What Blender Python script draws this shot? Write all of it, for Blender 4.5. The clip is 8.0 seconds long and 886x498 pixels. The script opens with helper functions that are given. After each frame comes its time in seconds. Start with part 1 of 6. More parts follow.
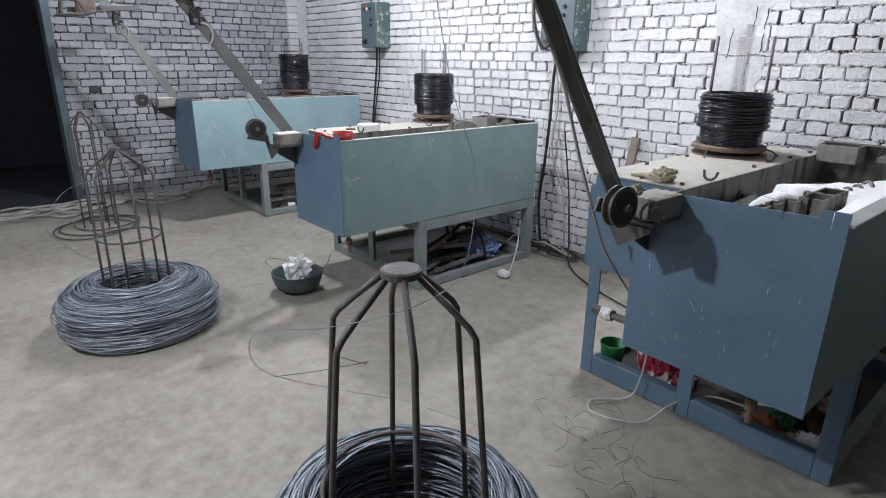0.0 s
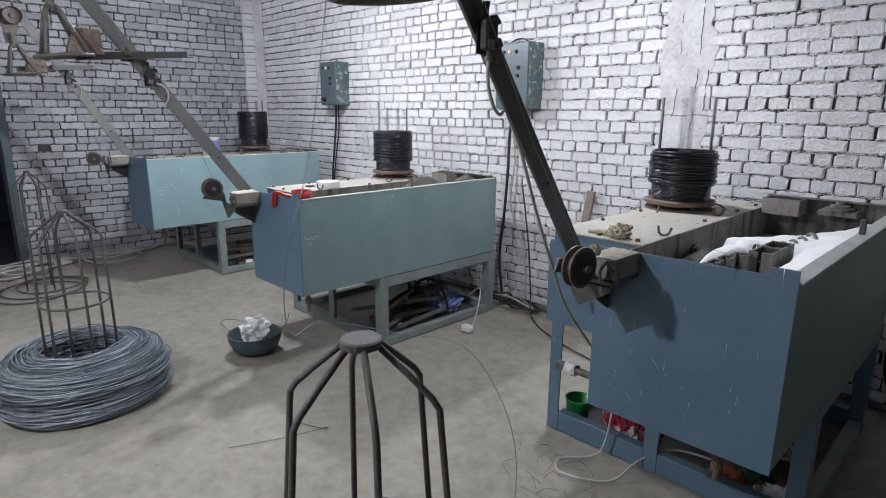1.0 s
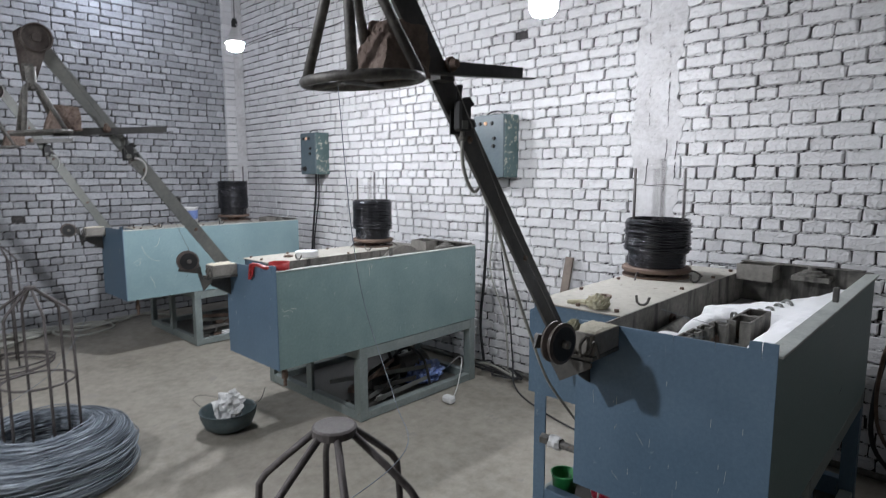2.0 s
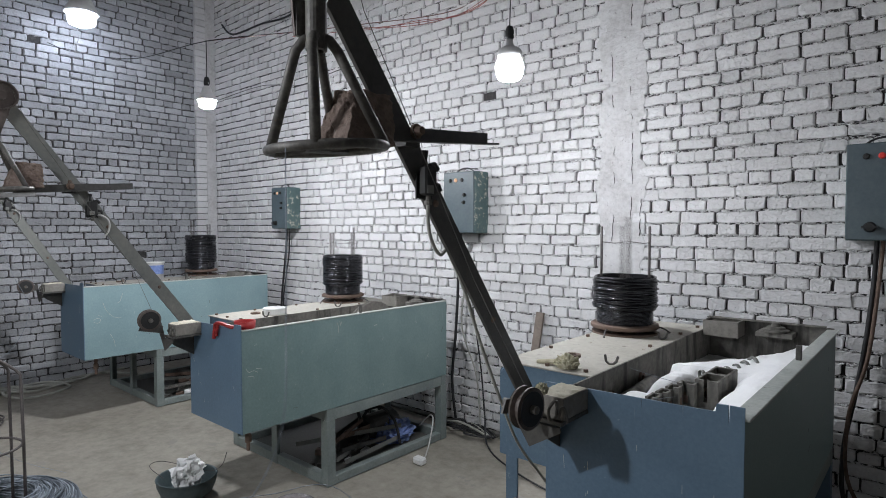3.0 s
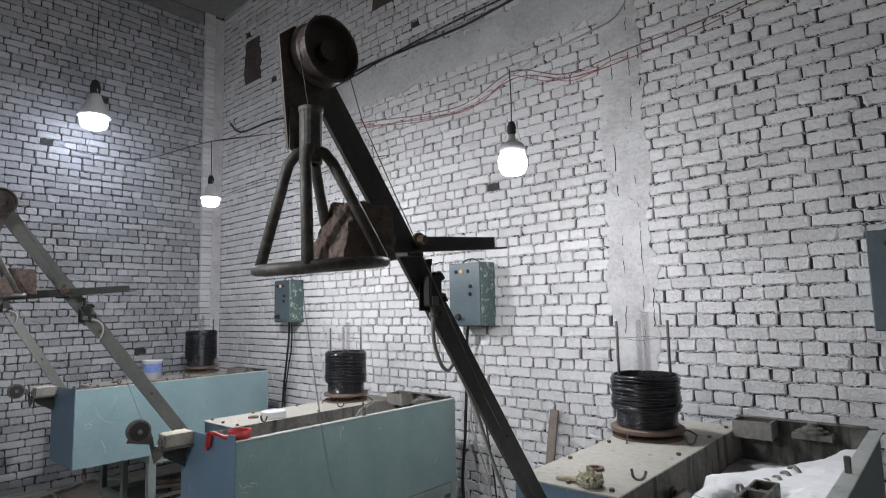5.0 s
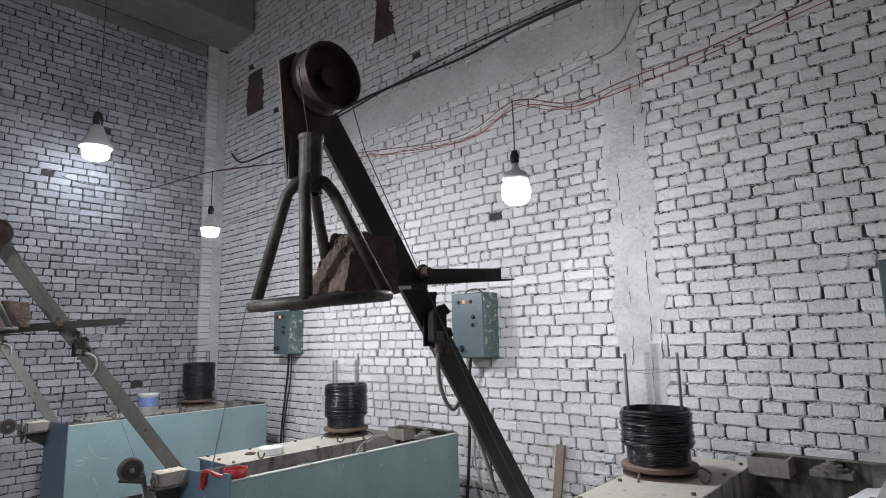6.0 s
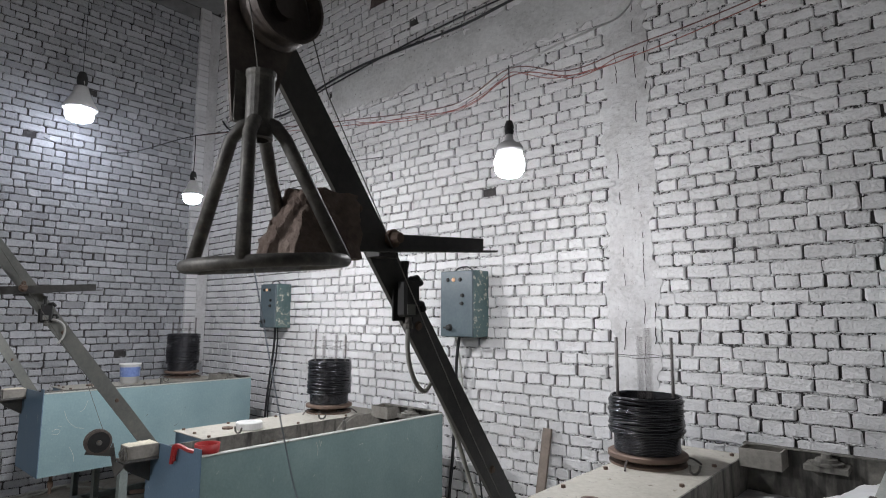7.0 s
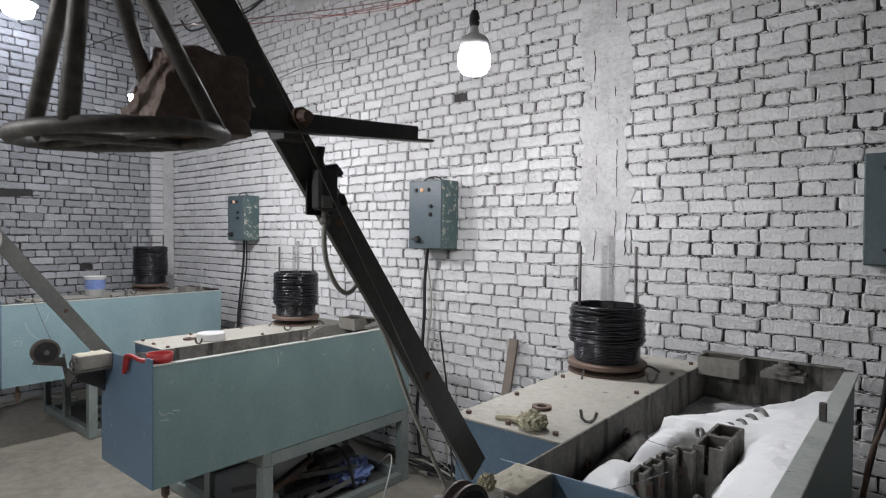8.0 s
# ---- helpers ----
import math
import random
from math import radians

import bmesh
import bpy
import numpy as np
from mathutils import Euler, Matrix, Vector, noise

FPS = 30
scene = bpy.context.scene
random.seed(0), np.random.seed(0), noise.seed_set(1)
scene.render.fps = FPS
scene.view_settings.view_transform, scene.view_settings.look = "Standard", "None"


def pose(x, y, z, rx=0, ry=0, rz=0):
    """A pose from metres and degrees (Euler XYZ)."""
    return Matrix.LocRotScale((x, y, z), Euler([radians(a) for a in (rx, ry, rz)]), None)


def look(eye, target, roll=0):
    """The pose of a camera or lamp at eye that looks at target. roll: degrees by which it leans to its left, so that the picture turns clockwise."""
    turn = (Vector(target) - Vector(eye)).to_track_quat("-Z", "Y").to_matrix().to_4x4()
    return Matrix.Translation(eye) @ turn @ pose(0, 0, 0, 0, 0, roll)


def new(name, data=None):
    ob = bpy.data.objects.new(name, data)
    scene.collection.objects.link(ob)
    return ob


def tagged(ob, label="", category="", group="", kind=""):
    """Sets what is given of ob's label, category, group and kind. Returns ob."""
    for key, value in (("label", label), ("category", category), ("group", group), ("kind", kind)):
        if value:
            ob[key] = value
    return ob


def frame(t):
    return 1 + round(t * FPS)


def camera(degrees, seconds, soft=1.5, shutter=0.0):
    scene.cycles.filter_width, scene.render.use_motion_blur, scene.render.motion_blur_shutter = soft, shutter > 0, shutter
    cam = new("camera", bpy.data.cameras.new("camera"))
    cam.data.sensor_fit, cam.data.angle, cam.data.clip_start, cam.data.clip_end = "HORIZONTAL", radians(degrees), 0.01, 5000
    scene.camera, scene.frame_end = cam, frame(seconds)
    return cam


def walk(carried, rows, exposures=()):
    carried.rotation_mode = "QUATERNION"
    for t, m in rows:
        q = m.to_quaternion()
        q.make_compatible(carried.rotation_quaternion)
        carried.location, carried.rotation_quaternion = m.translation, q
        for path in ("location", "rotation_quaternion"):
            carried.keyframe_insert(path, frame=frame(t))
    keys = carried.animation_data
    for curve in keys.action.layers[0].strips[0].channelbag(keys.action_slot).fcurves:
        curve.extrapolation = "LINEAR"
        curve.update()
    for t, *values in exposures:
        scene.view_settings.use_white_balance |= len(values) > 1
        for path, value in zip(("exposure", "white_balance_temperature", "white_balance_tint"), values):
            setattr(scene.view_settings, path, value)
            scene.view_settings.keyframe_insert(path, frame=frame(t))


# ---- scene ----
cam = camera(75.2, 8.0, soft=0.65, shutter=0.3)
PATH = [
    (0, (1.428, 1.33, 1.698), (-0.011, 2.567, 1.066), 0.6),
    (0.5, (1.417, 1.335, 1.714), (-0.009, 2.624, 1.164), 1.1),
    (1, (1.406, 1.356, 1.735), (0.02, 2.72, 1.27), 0.4),
    (1.5, (1.399, 1.376, 1.752), (0.022, 2.778, 1.377), 0.3),
    (2, (1.398, 1.385, 1.777), (0.03, 2.821, 1.525), -0.1),
    (2.2, (1.398, 1.394, 1.784), (0.073, 2.881, 1.607), -0.3),
    (3.3, (1.408, 1.418, 1.823), (0.095, 2.926, 1.770), 0.1),
    (3.5, (1.403, 1.428, 1.828), (0.088, 2.935, 1.8), 0.2),
    (4, (1.406, 1.452, 1.855), (0.088, 2.955, 1.89), -1.1),
    (4.5, (1.387, 1.475, 1.87), (0.065, 2.975, 1.93), -1.4),
    (5, (1.321, 1.508, 1.903), (0.005, 3.0, 2.113), -1.3),
    (5.2, (1.307, 1.517, 1.914), (-0.01, 3.002, 2.159), -1.9),
    (6.3, (1.224, 1.583, 1.919), (-0.077, 3.068, 2.239), -1.6),
    (6.5, (1.192, 1.618, 1.914), (-0.094, 3.12, 2.215), -1.6),
    (7, (1.205, 1.708, 1.907), (-0.102, 3.202, 2.148), 0.3),
    (7.5, (1.22, 1.823, 1.886), (-0.099, 3.323, 1.977), 0.1),
    (8, (1.203, 1.921, 1.857), (-0.074, 3.46, 1.815), 0.5),
]

walk(cam, [(t, look(eye, target, roll)) for t, eye, target, roll in PATH], exposures=((0.0, 0.4, 6250, 13), (0.5, 0.23, 6260, 13), (1.0, 0.19, 6280, 13), (2.0, 0.15, 6320, 12), (3.5, 0.0, 6400, 11), (6.5, -0.05, 6550, 12), (8.0, -0.07, 6600, 12)))

# ---------------------------------------------------------------- world and exposure
scene.view_settings.exposure = 0.0
world = bpy.data.worlds.new("night_room")
world.use_nodes = True
world.node_tree.nodes["Background"].inputs[0].default_value = (0.55, 0.62, 0.75, 1)
world.node_tree.nodes["Background"].inputs[1].default_value = 0.02
scene.world = world
BULB_GLOW, BULB_LENS, BULB_BACK, BULB_REAR, BULB_DIM = 155.0, 460.0, 1560.0, 560.0, 50.0

# ---------------------------------------------------------------- materials


def material(name, colours, rough=0.6, metal=0.0, grain=40.0, stain=2.5, bump=0.15, wear=None, wear_amount=0.0, vary="", spread=0.12, rough_spread=0.15, streak=0.0, ramp_at=(0.3, 0.7), pits=0.0, streak_at=(0.69, 0.76), streak_colour=(0.5, 0.53, 0.53), streak_scale=(28, 28, 3.2), relief=0.0):
    """Two-scale procedural surface: colours are (dark, mid, light); wear is a second colour that shows in worn patches."""
    m = bpy.data.materials.new(name)
    m.use_nodes = True
    nt = m.node_tree
    n, ln = nt.nodes, nt.links
    bsdf = n["Principled BSDF"]
    co = n.new("ShaderNodeTexCoord")
    big = n.new("ShaderNodeTexNoise")
    big.inputs["Scale"].default_value, big.inputs["Detail"].default_value, big.inputs["Roughness"].default_value = stain, 5, 0.62
    small = n.new("ShaderNodeTexNoise")
    small.inputs["Scale"].default_value, small.inputs["Detail"].default_value, small.inputs["Roughness"].default_value = grain, 6, 0.7
    ln.new(co.outputs["Object"], big.inputs["Vector"])
    ln.new(co.outputs["Object"], small.inputs["Vector"])
    ramp = n.new("ShaderNodeValToRGB")
    ramp.color_ramp.elements[0].position, ramp.color_ramp.elements[1].position = ramp_at
    ramp.color_ramp.elements[0].color, ramp.color_ramp.elements[1].color = (*colours[0], 1), (*colours[2], 1)
    mid = ramp.color_ramp.elements.new(0.5)
    mid.color = (*colours[1], 1)
    mixf = n.new("ShaderNodeMath")
    mixf.operation = "MULTIPLY_ADD"
    mixf.inputs[1].default_value, mixf.inputs[2].default_value = 0.45, 0.0
    ln.new(small.outputs["Fac"], mixf.inputs[0])
    addf = n.new("ShaderNodeMath")
    addf.operation = "MULTIPLY_ADD"
    addf.inputs[1].default_value = 0.55
    ln.new(big.outputs["Fac"], addf.inputs[0])
    ln.new(mixf.outputs[0], addf.inputs[2])
    ln.new(addf.outputs[0], ramp.inputs["Fac"])
    colour = ramp.outputs["Color"]
    if vary:
        if vary == "island":
            rnd = n.new("ShaderNodeNewGeometry").outputs["Random Per Island"]
        else:
            rnd = n.new("ShaderNodeObjectInfo").outputs["Random"]
        mr = n.new("ShaderNodeMapRange")
        mr.inputs[3].default_value, mr.inputs[4].default_value = 1 - spread, 1 + spread * 0.4
        ln.new(rnd, mr.inputs[0])
        hsv = n.new("ShaderNodeHueSaturation")
        ln.new(mr.outputs[0], hsv.inputs["Value"])
        ln.new(colour, hsv.inputs["Color"])
        colour = hsv.outputs["Color"]
    if wear:
        patch = n.new("ShaderNodeTexNoise")
        patch.inputs["Scale"].default_value, patch.inputs["Detail"].default_value, patch.inputs["Roughness"].default_value = grain * 0.35, 8, 0.75
        ln.new(co.outputs["Object"], patch.inputs["Vector"])
        wr = n.new("ShaderNodeValToRGB")
        wr.color_ramp.elements[0].position = 0.72 - 0.3 * wear_amount
        wr.color_ramp.elements[1].position = 0.76 - 0.3 * wear_amount
        ln.new(patch.outputs["Fac"], wr.inputs["Fac"])
        mx = n.new("ShaderNodeMix")
        mx.data_type = "RGBA"
        ln.new(wr.outputs["Color"], mx.inputs[0])
        ln.new(colour, mx.inputs[6])
        mx.inputs[7].default_value = (*wear, 1)
        colour = mx.outputs[2]
    if pits:
        pn = n.new("ShaderNodeTexNoise")
        pn.inputs["Scale"].default_value, pn.inputs["Detail"].default_value, pn.inputs["Roughness"].default_value = grain * 0.95, 4, 0.7
        ln.new(co.outputs["Object"], pn.inputs["Vector"])
        pr = n.new("ShaderNodeValToRGB")
        pr.color_ramp.elements[0].position, pr.color_ramp.elements[1].position = 0.64, 0.67
        pr.color_ramp.elements[1].color = (pits, pits, pits, 1)
        ln.new(pn.outputs["Fac"], pr.inputs["Fac"])
        pm = n.new("ShaderNodeMix")
        pm.data_type = "RGBA"
        ln.new(pr.outputs["Color"], pm.inputs[0])
        ln.new(colour, pm.inputs[6])
        pm.inputs[7].default_value = (0.2, 0.19, 0.185, 1)
        colour = pm.outputs[2]
    if streak:
        mp = n.new("ShaderNodeMapping")
        mp.inputs["Scale"].default_value = streak_scale
        ln.new(co.outputs["Object"], mp.inputs["Vector"])
        sn = n.new("ShaderNodeTexNoise")
        sn.inputs["Scale"].default_value, sn.inputs["Detail"].default_value = 1.6, 5
        ln.new(mp.outputs["Vector"], sn.inputs["Vector"])
        sr = n.new("ShaderNodeValToRGB")
        sr.color_ramp.elements[0].position, sr.color_ramp.elements[1].position = streak_at
        sr.color_ramp.elements[1].color = (streak, streak, streak, 1)
        ln.new(sn.outputs["Fac"], sr.inputs["Fac"])
        sm = n.new("ShaderNodeMix")
        sm.data_type = "RGBA"
        ln.new(sr.outputs["Color"], sm.inputs[0])
        ln.new(colour, sm.inputs[6])
        sm.inputs[7].default_value = (*streak_colour, 1)
        colour = sm.outputs[2]
    ln.new(colour, bsdf.inputs["Base Color"])
    rr = n.new("ShaderNodeMapRange")
    rr.inputs[3].default_value, rr.inputs[4].default_value = max(0.05, rough - rough_spread), min(1, rough + rough_spread)
    ln.new(big.outputs["Fac"], rr.inputs[0])
    ln.new(rr.outputs[0], bsdf.inputs["Roughness"])
    bsdf.inputs["Metallic"].default_value = metal
    if bump:
        bp = n.new("ShaderNodeBump")
        bp.inputs["Strength"].default_value, bp.inputs["Distance"].default_value = bump, 0.01
        ln.new(small.outputs["Fac"], bp.inputs["Height"])
        ln.new(bp.outputs["Normal"], bsdf.inputs["Normal"])
        if relief:
            lump = n.new("ShaderNodeTexNoise")
            lump.inputs["Scale"].default_value, lump.inputs["Detail"].default_value, lump.inputs["Roughness"].default_value = grain * 0.4, 3, 0.6
            ln.new(co.outputs["Object"], lump.inputs["Vector"])
            rb = n.new("ShaderNodeBump")
            rb.inputs["Strength"].default_value, rb.inputs["Distance"].default_value = 1.0, relief
            ln.new(lump.outputs["Fac"], rb.inputs["Height"])
            ln.new(rb.outputs["Normal"], bp.inputs["Normal"])
    return m


def glow(name, colour, strength):
    m = bpy.data.materials.new(name)
    m.use_nodes = True
    b = m.node_tree.nodes["Principled BSDF"]
    b.inputs["Base Color"].default_value = (*colour, 1)
    b.inputs["Emission Color"].default_value = (*colour, 1)
    b.inputs["Emission Strength"].default_value = strength
    return m


WHITEWASH = dict(colours=((0.56, 0.55, 0.545), (0.72, 0.714, 0.716), (0.79, 0.786, 0.79)), rough=0.9, grain=75, stain=1.3, bump=0.25, wear=(0.46, 0.43, 0.41), wear_amount=0.16, pits=0.5, relief=0.012)
# West wall's whitewash: dirt specks, on a base darkened for its weaker light.
DIM_DIRTY_WASH = dict(colours=((0.29, 0.295, 0.31), (0.43, 0.44, 0.46), (0.545, 0.555, 0.58)), rough=0.9, grain=60, stain=1.6, bump=0.4, wear=(0.24, 0.22, 0.2), wear_amount=0.3, pits=0.8, relief=0.012)
M_brick_dim = material("grimy_dimmed_whitewashed_brick", vary="island", spread=0.25, **DIM_DIRTY_WASH)
M_brick = material("whitewashed_brick", vary="island", spread=0.12, **WHITEWASH)
M_brick_part = material("whitewashed_brick_single", vary="object", spread=0.12, **WHITEWASH)
M_bed = material("whitewashed_bed_mortar", ((0.03, 0.028, 0.028), (0.34, 0.33, 0.33), (0.74, 0.735, 0.74)), 0.95, grain=80, stain=24, bump=0.8, ramp_at=(0.475, 0.55), relief=0.02)
# Darker bed mortar for the west wall and the north wall's left end.
M_bed_dim = material("dark_bed_mortar", ((0.025, 0.023, 0.023), (0.085, 0.082, 0.082), (0.4, 0.39, 0.39)), 0.95, grain=80, stain=24, bump=0.8, ramp_at=(0.42, 0.6))
M_joint = material("raw_mortar", ((0.025, 0.023, 0.023), (0.05, 0.046, 0.046), (0.12, 0.115, 0.11)), 0.95, grain=60, stain=5, bump=0.9)
M_plaster = material("whitewashed_plaster", ((0.46, 0.452, 0.45), (0.6, 0.592, 0.592), (0.69, 0.688, 0.688)), 0.9, grain=32, stain=3.2, bump=0.9, wear=(0.4, 0.38, 0.37), wear_amount=0.3, ramp_at=(0.38, 0.62), pits=0.6)
M_band = material("concrete_beam", ((0.36, 0.36, 0.355), (0.55, 0.55, 0.545), (0.68, 0.68, 0.67)), 0.9, grain=25, stain=2.5, bump=0.9, wear=(0.3, 0.3, 0.28), wear_amount=0.3, pits=0.8)
M_floor = material("dusty_concrete_floor", ((0.15, 0.137, 0.114), (0.3, 0.276, 0.232), (0.415, 0.386, 0.332)), 0.75, grain=11, stain=0.85, bump=0.25, wear=(0.27, 0.25, 0.22), wear_amount=0.42)
M_ceiling = material("grey_concrete", ((0.16, 0.16, 0.16), (0.24, 0.24, 0.24), (0.32, 0.32, 0.32)), 0.9, grain=12, stain=0.8, bump=0.3)
# Near black: the lack of light beyond the doorway is put into this colour.
M_dark = material("unlit_room_dark", ((0.02, 0.022, 0.028), (0.035, 0.04, 0.05), (0.05, 0.055, 0.065)), 0.9, grain=12, stain=0.8, bump=0.3)
M_teal_dusty = material("dusty_grey_teal_paint", ((0.142, 0.211, 0.207), (0.188, 0.269, 0.264), (0.245, 0.331, 0.319)), 0.45, grain=60, stain=2.6, bump=0.05, wear=(0.29, 0.335, 0.32), wear_amount=0.32, streak=0.3)
M_teal = material("teal_paint", ((0.177, 0.268, 0.285), (0.228, 0.331, 0.348), (0.285, 0.393, 0.405)), 0.42, grain=60, stain=2.0, bump=0.05, wear=(0.34, 0.42, 0.43), wear_amount=0.3, streak=0.3)
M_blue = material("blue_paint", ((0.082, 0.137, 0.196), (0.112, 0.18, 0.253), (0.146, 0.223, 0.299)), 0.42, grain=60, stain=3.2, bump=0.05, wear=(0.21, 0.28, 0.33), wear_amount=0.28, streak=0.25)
M_frame = material("grey_green_steel_paint", ((0.14, 0.17, 0.165), (0.21, 0.245, 0.235), (0.28, 0.31, 0.295)), 0.5, grain=45, stain=4, bump=0.1, wear=(0.12, 0.09, 0.07), wear_amount=0.2)
M_rim = material("scuffed_rim", ((0.3, 0.33, 0.31), (0.45, 0.48, 0.45), (0.6, 0.61, 0.57)), 0.5, grain=50, stain=6, bump=0.15, wear=(0.2, 0.17, 0.13), wear_amount=0.35)
M_inner = material("grimy_basin_steel", ((0.06, 0.058, 0.052), (0.165, 0.158, 0.14), (0.3, 0.28, 0.25)), 0.7, grain=30, stain=4, bump=0.3, wear=(0.4, 0.37, 0.31), wear_amount=0.2, streak=0.85, streak_at=(0.52, 0.66), streak_colour=(0.03, 0.028, 0.025), streak_scale=(9, 9, 1.6))
M_top = material("dusty_cream_plate", ((0.27, 0.25, 0.21), (0.4, 0.38, 0.33), (0.5, 0.48, 0.43)), 0.75, grain=30, stain=2.2, bump=0.15, wear=(0.2, 0.17, 0.135), wear_amount=0.3, pits=0.6)
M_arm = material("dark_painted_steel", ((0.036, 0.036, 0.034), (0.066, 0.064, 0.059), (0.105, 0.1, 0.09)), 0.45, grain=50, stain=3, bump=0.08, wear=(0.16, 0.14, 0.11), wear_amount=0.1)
M_diebox = material("grimy_beige_steel", ((0.14, 0.13, 0.115), (0.24, 0.225, 0.2), (0.34, 0.32, 0.285)), 0.6, grain=50, stain=6, bump=0.15, wear=(0.1, 0.09, 0.075), wear_amount=0.25)
M_raw_brick = material("bare_sooty_brick", ((0.04, 0.032, 0.032), (0.085, 0.064, 0.06), (0.15, 0.118, 0.11)), 0.95, grain=30, stain=9, bump=0.9, relief=0.02)
M_arm_pale = material("grey_painted_steel", ((0.11, 0.115, 0.11), (0.17, 0.175, 0.16), (0.24, 0.235, 0.205)), 0.45, grain=50, stain=3, bump=0.08, wear=(0.12, 0.1, 0.08), wear_amount=0.2)
M_pipe = material("worn_steel_pipe", ((0.06, 0.057, 0.052), (0.13, 0.125, 0.115), (0.27, 0.255, 0.23)), 0.55, 0.3, grain=60, stain=14, bump=0.15, wear=(0.22, 0.15, 0.1), wear_amount=0.25)
M_rebar = material("rusty_bar", ((0.06, 0.052, 0.05), (0.105, 0.093, 0.09), (0.17, 0.155, 0.148)), 0.6, 0.3, grain=80, stain=9, bump=0.25)
M_castiron = material("cast_iron_wheel", ((0.07, 0.055, 0.05), (0.12, 0.1, 0.09), (0.2, 0.17, 0.15)), 0.5, 0.4, grain=60, stain=8, bump=0.2)
M_black = material("black_rubber", ((0.012, 0.012, 0.012), (0.02, 0.02, 0.02), (0.035, 0.035, 0.035)), 0.6, grain=60, stain=8, bump=0.1)
M_wire = material("galvanised_wire", ((0.17, 0.2, 0.235), (0.3, 0.34, 0.385), (0.5, 0.54, 0.58)), 0.5, 0.35, grain=30, stain=6, bump=0.0, vary="island", spread=0.55)
M_wire_core = material("coil_inside_shade", ((0.02, 0.025, 0.03), (0.05, 0.06, 0.075), (0.1, 0.12, 0.14)), 0.5, 0.4, grain=60, stain=9, bump=0.5)
M_spool_wire = material("drawn_black_wire", ((0.025, 0.026, 0.03), (0.07, 0.071, 0.078), (0.16, 0.16, 0.175)), 0.24, 0.75, grain=40, stain=6, bump=0.0, vary="island", spread=0.5)
M_rust = material("rusty_steel", ((0.09, 0.06, 0.045), (0.16, 0.11, 0.085), (0.25, 0.18, 0.14)), 0.7, 0.2, grain=50, stain=8, bump=0.3)
M_cabinet = material("control_box_paint", ((0.055, 0.08, 0.092), (0.08, 0.11, 0.125), (0.11, 0.145, 0.155)), 0.4, grain=45, stain=4, bump=0.08, wear=(0.4, 0.42, 0.38), wear_amount=0.1)
M_cabinet_side = material("whitewash_spattered_side", ((0.05, 0.09, 0.09), (0.08, 0.13, 0.13), (0.12, 0.17, 0.16)), 0.6, grain=60, stain=5, bump=0.2, wear=(0.5, 0.48, 0.4), wear_amount=0.55)
M_stone = material("rough_brown_stone", ((0.1, 0.07, 0.058), (0.2, 0.148, 0.122), (0.34, 0.275, 0.235)), 0.9, grain=45, stain=6, bump=0.9)
M_foam = material("white_foam", ((0.86, 0.87, 0.88), (0.9, 0.905, 0.91), (0.93, 0.93, 0.93)), 0.95, grain=160, stain=9, bump=0.2, relief=0.003)
M_suds = material("thin_grey_suds", ((0.3, 0.3, 0.3), (0.52, 0.52, 0.52), (0.72, 0.72, 0.72)), 0.9, grain=90, stain=9, bump=0.6)
M_liquid = material("soapy_grey_liquid", ((0.08, 0.08, 0.075), (0.13, 0.13, 0.12), (0.24, 0.24, 0.23)), 0.15, grain=20, stain=5, bump=0.05)
M_white = material("white_plastic", ((0.6, 0.6, 0.59), (0.7, 0.7, 0.69), (0.76, 0.76, 0.75)), 0.4, grain=30, stain=5, bump=0.03)
M_red = material("red_plastic", ((0.28, 0.015, 0.015), (0.36, 0.02, 0.02), (0.45, 0.04, 0.035)), 0.5, grain=40, stain=9, bump=0.1)
M_green = material("green_plastic", ((0.02, 0.16, 0.05), (0.03, 0.24, 0.07), (0.05, 0.3, 0.1)), 0.4, grain=40, stain=9, bump=0.05)
M_orange = material("faded_orange_cloth", ((0.3, 0.1, 0.05), (0.42, 0.16, 0.09), (0.5, 0.24, 0.16)), 0.8, grain=40, stain=9, bump=0.2)
M_bluebag = material("blue_plastic_film", ((0.12, 0.18, 0.42), (0.2, 0.28, 0.55), (0.4, 0.46, 0.66)), 0.35, grain=40, stain=15, bump=0.3)
M_cable = material("black_cable", ((0.012, 0.012, 0.013), (0.02, 0.02, 0.022), (0.035, 0.035, 0.035)), 0.5, grain=30, stain=5, bump=0.0)
M_cable_pale = material("grey_white_cable", ((0.4, 0.4, 0.39), (0.5, 0.5, 0.48), (0.6, 0.6, 0.57)), 0.5, grain=30, stain=5, bump=0.0)
M_cable_red = material("red_cable", ((0.2, 0.05, 0.04), (0.28, 0.075, 0.06), (0.34, 0.12, 0.1)), 0.5, grain=30, stain=5, bump=0.0)
M_cable_brown = material("brown_cable", ((0.1, 0.05, 0.045), (0.16, 0.075, 0.065), (0.22, 0.12, 0.1)), 0.5, grain=30, stain=5, bump=0.0)
M_hose = material("dusty_hose", ((0.25, 0.25, 0.22), (0.36, 0.36, 0.32), (0.45, 0.45, 0.4)), 0.6, grain=30, stain=5, bump=0.1)
M_bowl = material("rubber_bowl", ((0.035, 0.055, 0.06), (0.06, 0.085, 0.09), (0.1, 0.12, 0.12)), 0.6, grain=30, stain=6, bump=0.2)
M_rag = material("greasy_rag", ((0.34, 0.31, 0.2), (0.5, 0.47, 0.34), (0.66, 0.63, 0.5)), 0.9, grain=60, stain=12, bump=0.6)
